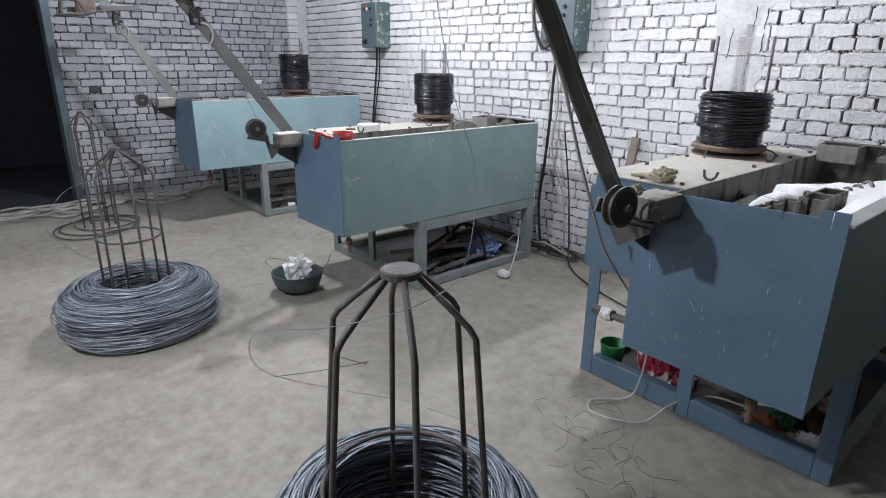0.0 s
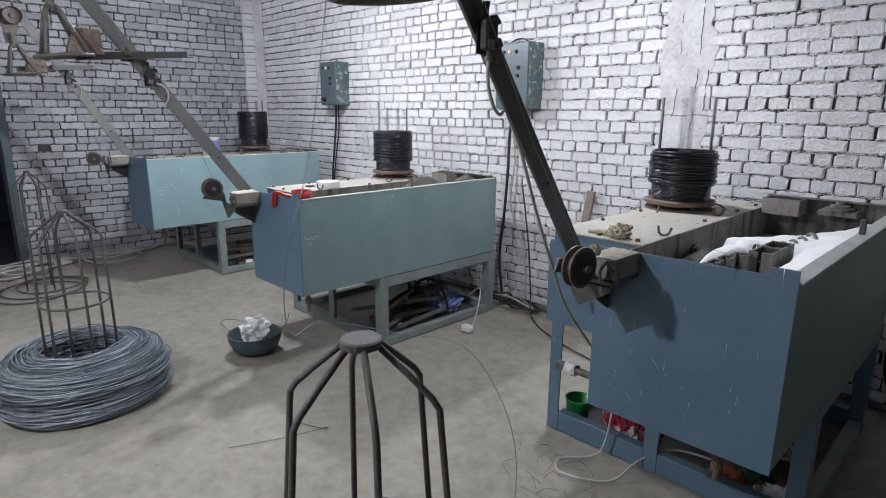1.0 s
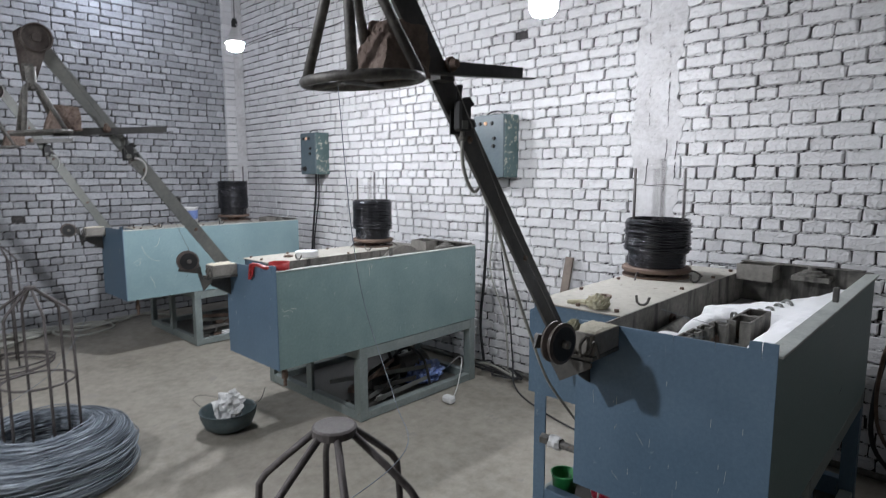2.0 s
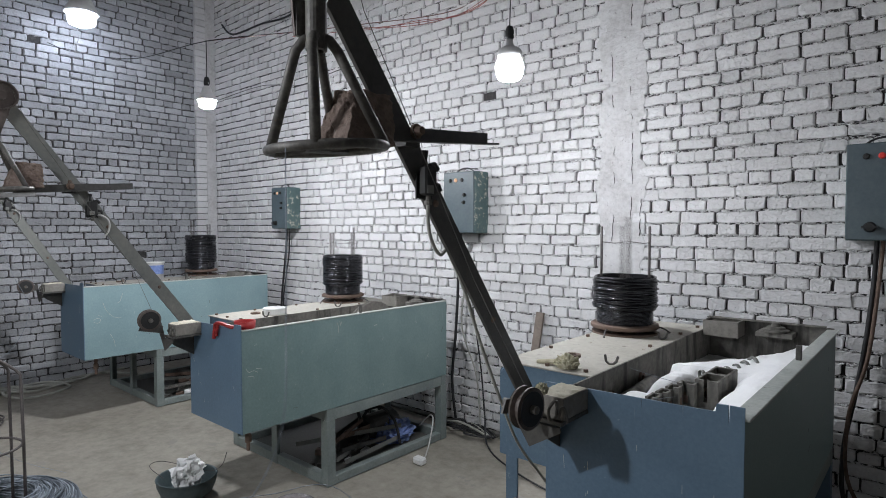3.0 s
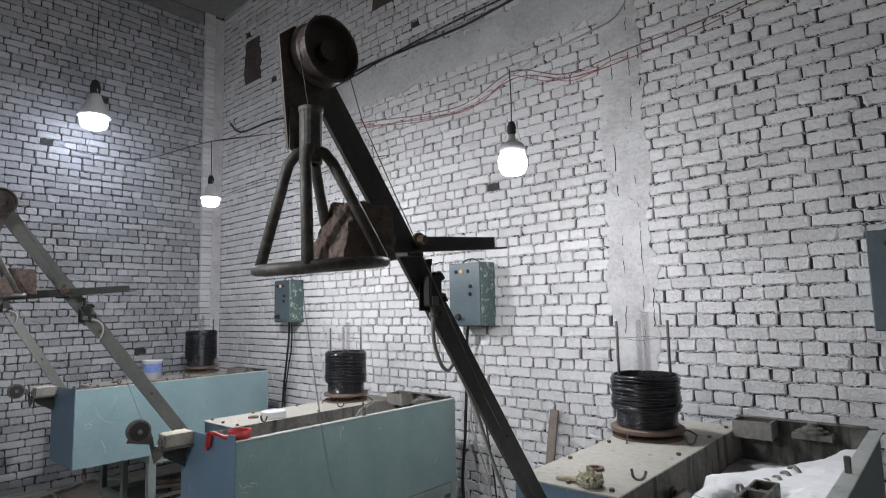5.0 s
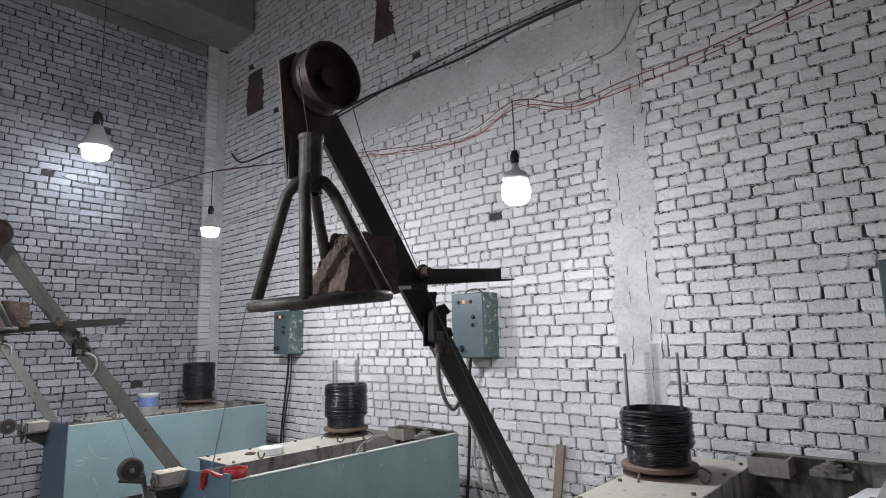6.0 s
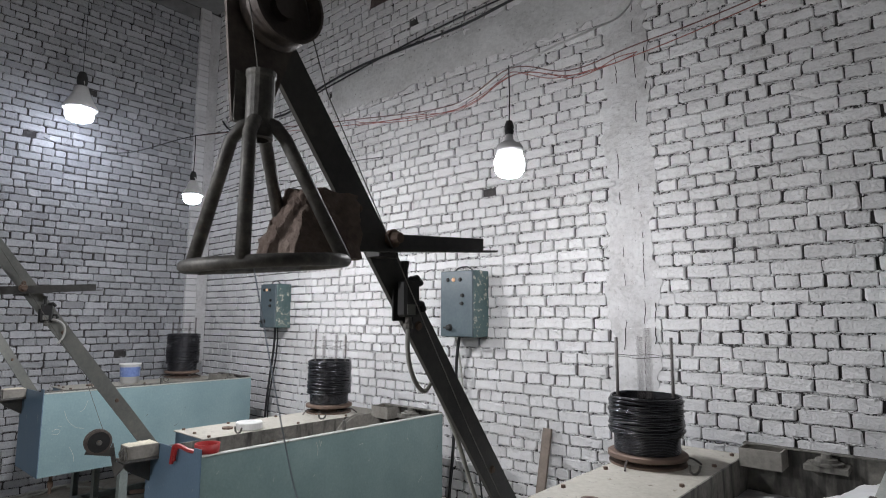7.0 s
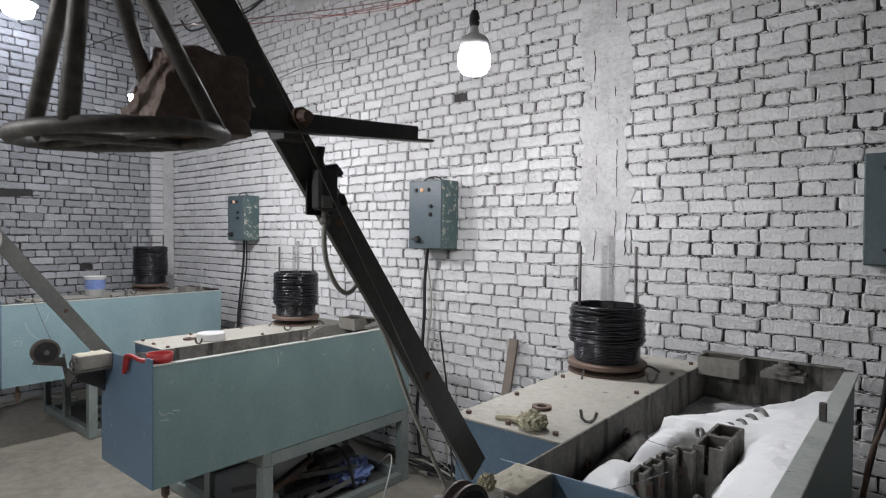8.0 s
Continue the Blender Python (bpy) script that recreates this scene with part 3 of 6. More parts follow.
    if x0 > 0:
        for k in range(12):
            dx, dz2, dl = random.Random(k).uniform(-0.62, -0.05), random.Random(k + 50).uniform(zb + 0.1, zt - 0.25), random.Random(k + 99).uniform(0.006, 0.03)
            P("paint_run", new_box(dx - 0.0007, dx + 0.0007, YN - 0.0008, YN - 0.0001, dz2, dz2 + dl), M_rim)
    P("back_plate", new_box(-BW, -0.006, YF - 0.006, YF, zb, zt + 0.015), M_inner)
    P("inner_wall", prism(bmesh.new(), [(YN + 0.006, zb), (YF - 0.006, zb), (YF - 0.006, zp + 0.012), (YN + 0.006, zp + 0.012)], "x", -BW, -BW + 0.008), M_inner, "grimy stained basin wall")
    for py, pz, pr in ((4.05, zp - 0.09, 0.028), (3.72, zp - 0.1, 0.02)):
        P("port", lathe(bmesh.new(), [(pr, 0.0), (pr, 0.012), (pr * 0.55, 0.012), (pr * 0.5, 0.002), (0, 0.002)], 18, Matrix.Translation((-BW + 0.008, py, pz)) @ pose(0, 0, 0, 0, 90, 0)), M_rust)
    P("spray_pipe", new_tube([(-BW + 0.06, YN + 0.5, zp - 0.115), (-BW + 0.055, YN + 0.88, zp - 0.1)], 0.027, 12), M_inner, smooth=True)
    P("inner_lining", new_box(-0.0145, -0.0065, YN + 0.006, YF - 0.006, zb, zt - 0.006), M_inner)
    P("basin_floor", new_box(-BW + 0.008, -0.0145, YN + 0.006, YF - 0.006, zb + 0.004, zb + 0.012), M_inner)
    P("liquid", new_box(-BW + 0.008, -0.0145, YN + 0.008, YF - 0.008, zt - 0.32, zt - 0.24), M_liquid, "murky drawing liquid")
    P("rim", new_box(-rim_w, 0.018 if x0 > 0 else 0.004, YN + 0.008, YF, zt, zt + 0.008, bevel=0.002), M_rim, "scuffed pale top flange")
    P("back_rim", new_box(-BW, -rim_w, YF - 0.045, YF, zt + 0.017, zt + 0.023), M_inner)
    P("lug_post", new_box(-0.03, -0.008, YN + 0.96, YN + 0.98, zt + 0.008, zt + 0.07, bevel=0.003), M_pipe)
    fb = new_box(-BW + 0.01, -BW + 0.2, YF - 0.16, YF - 0.152, zt - 0.072, zt + 0.018)
    for q in ((-BW + 0.01, -BW + 0.2, YF - 0.018, YF - 0.01), (-BW + 0.01, -BW + 0.018, YF - 0.152, YF - 0.018), (-BW + 0.192, -BW + 0.2, YF - 0.152, YF - 0.018)):
        box(fb, *q, zt - 0.072, zt + 0.018)
    box(fb, -BW + 0.018, -BW + 0.192, YF - 0.152, YF - 0.018, zt - 0.072, zt - 0.064)
    P("far_box", fb, M_diebox, "grimy open steel outlet box")
    # drive cap with bolt at the far end
    m = Matrix.Translation((-0.27, YF - 0.08, zt - 0.022))
    P("drive_cap", lathe(bmesh.new(), [(0, 0.05), (0.02, 0.05), (0.024, 0.03), (0.045, 0.028), (0.05, 0.015), (0.07, 0.012), (0.07, 0), (0, 0)], 18, m), M_inner, smooth=False)
    P("cap_bridge", new_box(-0.36, -0.18, YF - 0.14, YF - 0.006, zt - 0.05, zt - 0.022, bevel=0.003), M_inner)
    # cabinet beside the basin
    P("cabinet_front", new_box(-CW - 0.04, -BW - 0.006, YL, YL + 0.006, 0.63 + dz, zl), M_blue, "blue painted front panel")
    P("cabinet_side", new_box(-CW - 0.04, -CW - 0.034, YL + 0.006, YF, 0.63 + dz, zl), M_blue)
    P("cabinet_back", new_box(-CW - 0.034, -BW - 0.006, YF - 0.006, YF, 0.63 + dz, zp), M_blue)
    P("cabinet_floor", new_box(-CW - 0.034, -BW - 0.006, YL + 0.006, YF - 0.006, 0.63 + dz, 0.64 + dz), M_inner)
    P("side_step", new_box(-CW - 0.04, PX - 0.002, YL + 0.006, YF - 0.007, zl, zl + 0.006), M_blue)
    P("hood_front", new_box(PX, -BW - 0.002, PY, PY + 0.006, 0.9 + dz, zp), M_blue, "blue painted upper front")
    P("hood_side", new_box(PX, PX + 0.006, PY + 0.006, YF - 0.007, 0.9 + dz, zp), M_blue)
    P("hood_floor", new_box(PX + 0.006, -BW - 0.002, PY + 0.006, YL, 0.9 + dz, 0.906 + dz), M_blue)
    tp = P("cabinet_top", new_box(PX - 0.012, -BW - 0.002, PY - 0.012, YF + 0.01, zp, zp + 0.008, bevel=0.002), M_top, "dusty cream steel cover plate")
    for bx, by in ((-1.06, 3.62), (-1.06, 3.95), (-1.06, 4.35), (-1.06, 4.75), (-0.7, 3.62), (-0.88, 3.61), (-0.69, 4.3), (-0.69, 4.75), (-0.69, 5.05), (-1.05, 5.07)):
        b = lathe(bmesh.new(), [(0, 0.012), (0.011, 0.012), (0.011, 0.0), (0, 0)], 6, Matrix.Translation((bx, by, zp + 0.008)))
        P("bolt", b, M_rust, parent=tp)
    # two bent strap hooks on the cover
    for hx, hy, rot in ((-0.675, 3.81, 20), (-0.71, 4.53, 50)):
        b = bmesh.new()
        tube(b, [(-0.026, 0, 0.045), (-0.022, 0, 0.015), (-0.008, 0, 0.004), (0.008, 0, 0.004), (0.022, 0, 0.015), (0.03, 0, 0.04)], 0.006, 6)
        bmesh.ops.transform(b, matrix=Matrix.Translation((hx, hy, zp + 0.008)) @ pose(0, 0, 0, 0, 0, rot), verts=b.verts)
        P("strap_hook", b, M_pipe)
    P("cover_ring", lathe(bmesh.new(), [(0.02, 0.0), (0.02, 0.012), (0.038, 0.012), (0.038, 0.0)], 18, Matrix.Translation((-0.885, 3.85, zp + 0.008))), M_rust)
    # legs and rails
    for lx, ly in ((-0.07, YL), (-0.07, YF - 0.07), (-CW, YL), (-CW, YF - 0.07), (-BW - 0.05, YL), (-BW - 0.05, YF - 0.07)):
        hh = 0.63 + dz if lx < -0.3 else zb - 0.085
        b = prism(bmesh.new(), [(lx, ly), (lx + 0.07, ly), (lx + 0.07, ly + 0.07), (lx + 0.062, ly + 0.07), (lx + 0.062, ly + 0.008), (lx, ly + 0.008)] if lx > -0.3 else [(lx, ly), (lx + 0.07, ly), (lx + 0.07, ly + 0.008), (lx + 0.008, ly + 0.008), (lx + 0.008, ly + 0.07), (lx, ly + 0.07)], "z", 0.0, hh)
        P("leg", b, frame_mat)
    for y in (YL + 0.001, YF - 0.062):
        P("cross_rail", new_box(-CW + 0.07, -BW - 0.05, y, y + 0.06, 0.0, 0.11 if x0 > 0 else 0.075, bevel=0.004), frame_mat)
        P("cross_rail", new_box(-BW + 0.02, -0.07, y, y + 0.06, 0.0, 0.11 if x0 > 0 else 0.075, bevel=0.004), frame_mat)
        P("top_rail", new_box(-BW - 0.05, 0.0, y + 0.002, y + 0.058, zb - 0.085, zb - 0.003, bevel=0.003), M_frame)
    for lx in (-0.063, -CW + 0.002):
        P("side_rail", new_box(lx, lx + 0.06, YL + 0.07, YF - 0.07, 0.0, 0.06, bevel=0.004), M_frame)
    P("bearer", new_box(-0.062, -0.002, YL + 0.06, YF - 0.062, zb - 0.085, zb - 0.007, bevel=0.003), M_frame)
    P("bearer", new_box(-BW + 0.0, -BW + 0.06, YL + 0.06, YF - 0.062, zb - 0.085, zb - 0.007, bevel=0.003), M_frame)
    P("motor", lathe(bmesh.new(), [(0, -0.17), (0.1, -0.17), (0.11, -0.15), (0.11, 0.12), (0.085, 0.16), (0, 0.16)], 20, Matrix.Translation((-0.42, 4.72, 0.2 + dz)) @ pose(0, 0, 0, 90, 0, 0)), M_arm, "dark greasy electric motor")
    # Added dark sheet: oily floor, with the shade under the tank in its colour.
    P("dark_underlay", new_box(-CW + 0.085, -0.075, YL + 0.075, YF - 0.075, 0.001, 0.012), M_arm, "dark sheet for the oily floor and the shade under the tank")
    P("motor_bed", new_box(-0.56, -0.28, 4.52, 4.95, 0.013, 0.09 + dz), M_arm)
    P("gearbox", new_box(-0.6, -0.42, 4.3, 4.5, 0.013, 0.2 + dz, bevel=0.01), M_arm, "oily dark gearbox under the tank")
    P("drain_cock", lathe(bmesh.new(), [(0, 0), (0.012, 0), (0.012, 0.05), (0.022, 0.055), (0.022, 0.1), (0.014, 0.11), (0.014, 0.2), (0, 0.2)], 10, Matrix.Translation((-0.2, YN + 0.16, zb - 0.19))), M_rust)
    # die box, pulley and bracket on the front plate
    ax = -0.745
    bx0, bx1, by0, zd = -0.592, -0.485, YN - 0.172, 1.184 + dz
    db = P("die_box", new_box(bx0, bx1, by0, YN - 0.001, zd + 0.004, zd + 0.078, bevel=0.003), M_diebox, "steel die box with soap powder")
    lump = bmesh.new()
    bmesh.ops.create_grid(lump, x_segments=16, y_segments=20, size=0.5)
    for v in lump.verts:
        e = max(0.0, 1 - max(abs(v.co.x), abs(v.co.y)) * 2)
        v.co = Vector((-0.5385 + v.co.x * 0.102, YN - 0.087 + v.co.y * 0.16, zd + 0.0785 + min(e * 4, 1) * (0.004 + 0.014 * abs(noise.noise(v.co * 7 + Vector((x0, 0, 0)))))))
    P("powder", lump, M_powder, "cream soap powder spilled on the box", smooth=True, parent=db)
    P("die_shelf", new_box(bx0 - 0.02, bx1, by0 - 0.012, YN - 0.001, zd - 0.01, zd + 0.003), M_pipe)
    P("bracket", prism(bmesh.new(), [(-0.69, 1.215 + dz), (-0.66, 1.262 + dz), (-0.605, 1.17 + dz), (bx1, 1.17 + dz), (bx1, 1.155 + dz), (-0.6, 1.085 + dz)], "y", by0 - 0.02, by0 - 0.012), M_arm, "dark pointed bracket plate")
    P("bracket_rib", prism(bmesh.new(), [(by0 - 0.012, 1.172 + dz), (YN - 0.001, 1.172 + dz), (YN - 0.001, 1.03 + dz), (by0 + 0.04, 1.11 + dz)], "x", -0.6, -0.592), M_arm)
    pm = Matrix.Translation((-0.535, YN - 0.31, 1.257 + dz * 0.3)) @ pose(0, 0, 0, 0, 90, -6)
    pl = P("pulley", lathe(bmesh.new(), [(0, -0.02), (0.05, -0.02), (0.066, -0.018), (0.066, -0.012), (0.052, -0.004), (0.052, 0.004), (0.066, 0.012), (0.066, 0.018), (0.055, 0.02), (0.05, 0.019), (0, 0.019)], 30, pm), M_castiron, "worn cast iron wire pulley")
    P("face", lathe(bmesh.new(), [(0.054, 0.0205), (0.054, 0.0225), (0.0, 0.0225)], 30, pm), M_black, "oily black pulley face", parent=pl)
    b = lathe(bmesh.new(), [(0, -0.09), (0.013, -0.09), (0.013, 0.04), (0, 0.04)], 12, pm)
    P("axle", b, M_pipe, parent=pl)
    P("pulley_arm", prism(bmesh.new(), [(YN - 0.35, 1.235 + dz), (YN - 0.33, 1.275 + dz), (YN - 0.2, 1.25 + dz), (YN - 0.2, 1.2 + dz)], "x", -0.605, -0.597), M_arm)
    P("die_clip", tube(bmesh.new(), smooth_path([(-0.53, by0 - 0.01, zd), (-0.52, by0 - 0.03, zd + 0.045), (-0.505, by0 - 0.01, zd + 0.07), (-0.49, by0 - 0.03, zd + 0.02), (-0.475, by0 - 0.02, zd + 0.06), (-0.46, by0 - 0.015, zd + 0.01)], 5), 0.0055, 6), M_pipe)
    # long arm that leans over the wire coil
    y0, z0, hx = foot, 1.197 + dz, ax - 0.045
    d = Vector((0, *lean)).normalized()
    q = Vector((0, d.z, -d.y))
    L = reach

    def on(s, w):
        p = Vector((0, y0, z0)) + d * s + q * w
        return (p.y, p.z)
    b = prism(bmesh.new(), [on(-0.05, -0.036), on(L, -0.02), on(L + 0.02, 0.02), on(L, 0.06), on(-0.05, 0.044)], "x", hx - 0.012, hx)
    arm = P("arm", b, arm_mat, "long steel channel arm leaning out over the coil")
    for s in (0.35, 0.86, 1.2):
        c = Vector((hx, *on(s, 0.012)))
        P("rivet", lathe(bmesh.new(), [(0, 0.006), (0.008, 0.006), (0.012, 0.0), (0, 0)], 10, Matrix.Translation(c) @ pose(0, 0, 0, 0, 90, 0)), M_rust, parent=arm)
    wy, wz = head[0], head[1] + dz
    P("head_plate", prism(bmesh.new(), [(wy - 0.1, wz + 0.02), (wy - 0.06, wz + 0.055), (wy + 0.06, wz - 0.02), (wy - 0.01, wz - 0.235), (wy - 0.075, wz - 0.235)], "x", ax + 0.001, ax + 0.009), M_castiron, "dark gusset plate under the head wheel", parent=arm)
    P("spacer", new_box(hx + 0.001, ax + 0.0009, wy - 0.01, wy + 0.04, wz - 0.1, wz - 0.03), M_castiron, parent=arm)
    P("weld_plate", new_box(ax + 0.0095, ax + 0.013, wy - 0.074, wy - 0.02, wz - 0.235, wz - 0.14), M_pipe, parent=arm)
    wm = Matrix.Translation((ax + 0.04, wy, wz)) @ pose(0, 0, 0, 0, 90, 0)
    wh = P("head_wheel", lathe(bmesh.new(), [(0, -0.03), (0.068, -0.03), (0.076, -0.026), (0.076, -0.02), (0.07, -0.012), (0.07, 0.016), (0.076, 0.024), (0.076, 0.03), (0.07, 0.031), (0.066, 0.0), (0.024, -0.004), (0.022, 0.014), (0, 0.014)], 40, wm), M_castiron, "dished cast iron head wheel", parent=arm)
    run = [(ax + 0.036, wy - 0.04, wz - 0.15), (ax + 0.04, wy - 0.071, wz), (ax + 0.04, wy - 0.05, wz + 0.05), (ax + 0.04, wy, wz + 0.071), (ax + 0.04, wy + 0.05, wz + 0.05), (ax + 0.04, wy + 0.068, wz - 0.02), (ax + 0.03, wy + 0.12, wz - 0.13), (ax + 0.03, *on(0.6, -0.055)), (ax + 0.19, YN - 0.24, 1.25 + dz)]
    P("feed_wire", new_tube(run, 0.0013, 5), M_pipe, "taut bright feed wire", parent=arm)
    # hand-sized limit switch with its bent cable
    sy, sz = on(grip, -0.005)
    sw = new_box(hx + 0.007, hx + 0.04, sy - 0.022, sy + 0.03, sz - 0.035, sz + 0.055, bevel=0.006)
    box(sw, hx + 0.001, hx + 0.0065, sy - 0.03, sy + 0.04, sz - 0.045, sz + 0.03, bevel=0.001)
    tube(sw, [(hx + 0.02, sy - 0.005, sz + 0.055), (hx + 0.02, sy - 0.006, sz + 0.075), (hx + 0.02, sy - 0.006, sz + 0.1)], [0.008, 0.007, 0.011], 8)
    tube(sw, [(hx + 0.025, sy + 0.01, sz + 0.055), (hx + 0.025, sy + 0.03, sz + 0.06), (hx + 0.025, sy + 0.045, sz + 0.045)], 0.009, 8)
    tube(sw, [(hx + 0.022, sy + 0.03, sz + 0.0), (hx + 0.022, sy + 0.052, sz - 0.002), (hx + 0.022, sy + 0.06, sz - 0.02)], 0.008, 8)
    P("limit_switch", sw, M_black, "black limit switch with roller lever", parent=arm)
    P("switch_plate", new_box(hx + 0.0405, hx + 0.043, sy - 0.018, sy + 0.01, sz - 0.03, sz - 0.005, bevel=0.001), M_arm_pale, parent=arm)
    P("switch_gland", lathe(bmesh.new(), [(0, 0), (0.012, 0), (0.012, 0.012), (0.008, 0.016), (0.008, 0.03), (0, 0.03)], 10, Matrix.Translation((hx + 0.022, sy + 0.006, sz - 0.064))), M_pipe, parent=arm)
    if x0 > 0:
        hang = [(0.022, 0.006, -0.05), (0.024, 0.002, -0.1), (0.022, 0.012, -0.15), (0.016, 0.042, -0.197), (0.008, 0.075, -0.218), (-0.004, 0.105, -0.216), (-0.02, 0.14, -0.2)]
    else:
        hang = [(0.012, 0.02, -0.03), (0.02, 0.05, -0.03), (0.022, 0.085, -0.05), (0.02, 0.1, -0.085), (0.012, 0.095, -0.13), (-0.004, 0.075, -0.165)]
    loop = smooth_path([(hx + u, sy + v, sz + w) for u, v, w in hang], 7)
    P("switch_cable", new_tube(loop, 0.0055, 8), M_hose if x0 > 0 else M_cable_pale, parent=arm, smooth=True)
    # stops for the guide cone: the long bar across the arm
    bz, b0, b1 = 2.068 + dz + bar[1], 2.34 + bar[0], 2.972 + bar[0]
    b = bmesh.new()
    prism(b, [(b0, bz - 0.03), (b1, bz + 0.025), (b1, bz + 0.06), (b0, bz + 0.012)], "x", ax + 0.001, ax + 0.008)
    prism(b, [(b0, bz - 0.034), (b1 + 0.03, bz + 0.0234), (b1 + 0.03, bz + 0.0284), (b0, bz - 0.029)], "x", ax + 0.0081, ax + 0.035)
    box(b, hx + 0.001, ax + 0.0009, b0 + 0.25, b0 + 0.31, bz - 0.02, bz + 0.03)
    cb = P("cross_bar", b, M_arm, "dark angle iron cross bar", parent=arm)
    P("bar_bolt", lathe(bmesh.new(), [(0, 0.03), (0.012, 0.03), (0.016, 0.012), (0.022, 0.01), (0.022, 0), (0, 0)], 10, Matrix.Translation((ax + 0.009, b0 + 0.28, bz + 0.022)) @ pose(0, 0, 0, 0, 90, 0)), M_rust, parent=arm)
    return o


def wire_cone(x, y, z, tilt):
    """Hanging tripod of pipes with a ring, through which the wire runs up."""
    o = thing("guide_cone", x, y, z, "worn steel pipe guide cone with a ring, hung on the arm", "wire guide", "guide cones on the arms")
    R, H = 0.139, 0.245
    part("ring", tube(bmesh.new(), [(R * math.cos(a), R * math.sin(a), math.tan(radians(tilt)) * R * math.sin(a)) for a in np.linspace(0, 2 * math.pi, 49)[:-1]], 0.0115, 10, closed=True), M_pipe, o, smooth=True)
    for k, a in enumerate((42, 132, 222, 312)):
        c, s = math.cos(radians(a)), math.sin(radians(a))
        part("leg", new_tube([(R * c, R * s, math.tan(radians(tilt)) * R * s), (0.05 * c, 0.05 * s - 0.03, H - 0.02), (0.03 * c, 0.03 * s - 0.03, H + 0.006), (0.016 * c, 0.016 * s - 0.03, H + 0.012)], 0.0125, 10), M_pipe, o, smooth=True)
    part("collar", lathe(bmesh.new(), [(0.018, H - 0.02), (0.0255, H - 0.018), (0.0255, H + 0.095), (0.0275, H + 0.1), (0.0275, H + 0.108), (0.02, H + 0.108), (0.018, H + 0.0)], 20, Matrix.Translation((0, -0.03, 0))), M_pipe, o, "scratched steel collar", smooth=False)
    part("cross_strut", new_tube([(-R * 0.86, -R * 0.5, -0.012), (R * 0.86, R * 0.5, 0.012)], 0.007, 8), M_pipe, o)
    part("cross_strut", new_tube([(R * 0.5, -R * 0.86, -0.02), (-R * 0.5, R * 0.86, 0.008)], 0.007, 8), M_pipe, o)
    return o


def boulder(x, y, z, seed, sx, sy, sz):
    bm = bmesh.new()
    bmesh.ops.create_cube(bm, size=1.0)
    bmesh.ops.subdivide_edges(bm, edges=bm.edges[:], cuts=13, use_grid_fill=True)
    for v in bm.verts:
        c = v.co
        k = 0.74 + 0.3 * noise.noise(c * 1.3 + Vector((seed, 0, 0)))
        c *= 0.85 + 0.15 / max(0.5, c.length * 1.25) + 0.1 * (k - 0.74)
        up = min(1.0, max(0.0, c.z + 0.5))
        if c.y < 0:
            c.y *= 1 - 0.55 * up
        c.x *= 1 - 0.3 * up
        c.z += 0.06 * noise.noise(Vector((c.x * 3, c.y * 3, seed)))
        c += noise.noise_vector(c * 6) * 0.04 + noise.noise_vector(c * 15) * 0.03 + noise.noise_vector(c * 34) * 0.014
        v.co = Vector((c.x * sx, c.y * sy, c.z * sz))
    for k, size in enumerate((sx, sy, sz)):
        lo, hi = min(v.co[k] for v in bm.verts), max(v.co[k] for v in bm.verts)
        for v in bm.verts:
            v.co[k] = (v.co[k] - lo) / (hi - lo) * size - (size / 2 if k < 2 else 0)
    for v in bm.verts:
        if v.co.z < 0.02:
            v.co.z *= 0.3
    ob = part("boulder", bm, M_stone)
    ob.matrix_basis = pose(x, y, z)
    return tagged(ob, "rough brown broken stone weighting the guide cone", "stone", "stones on the guide cones")


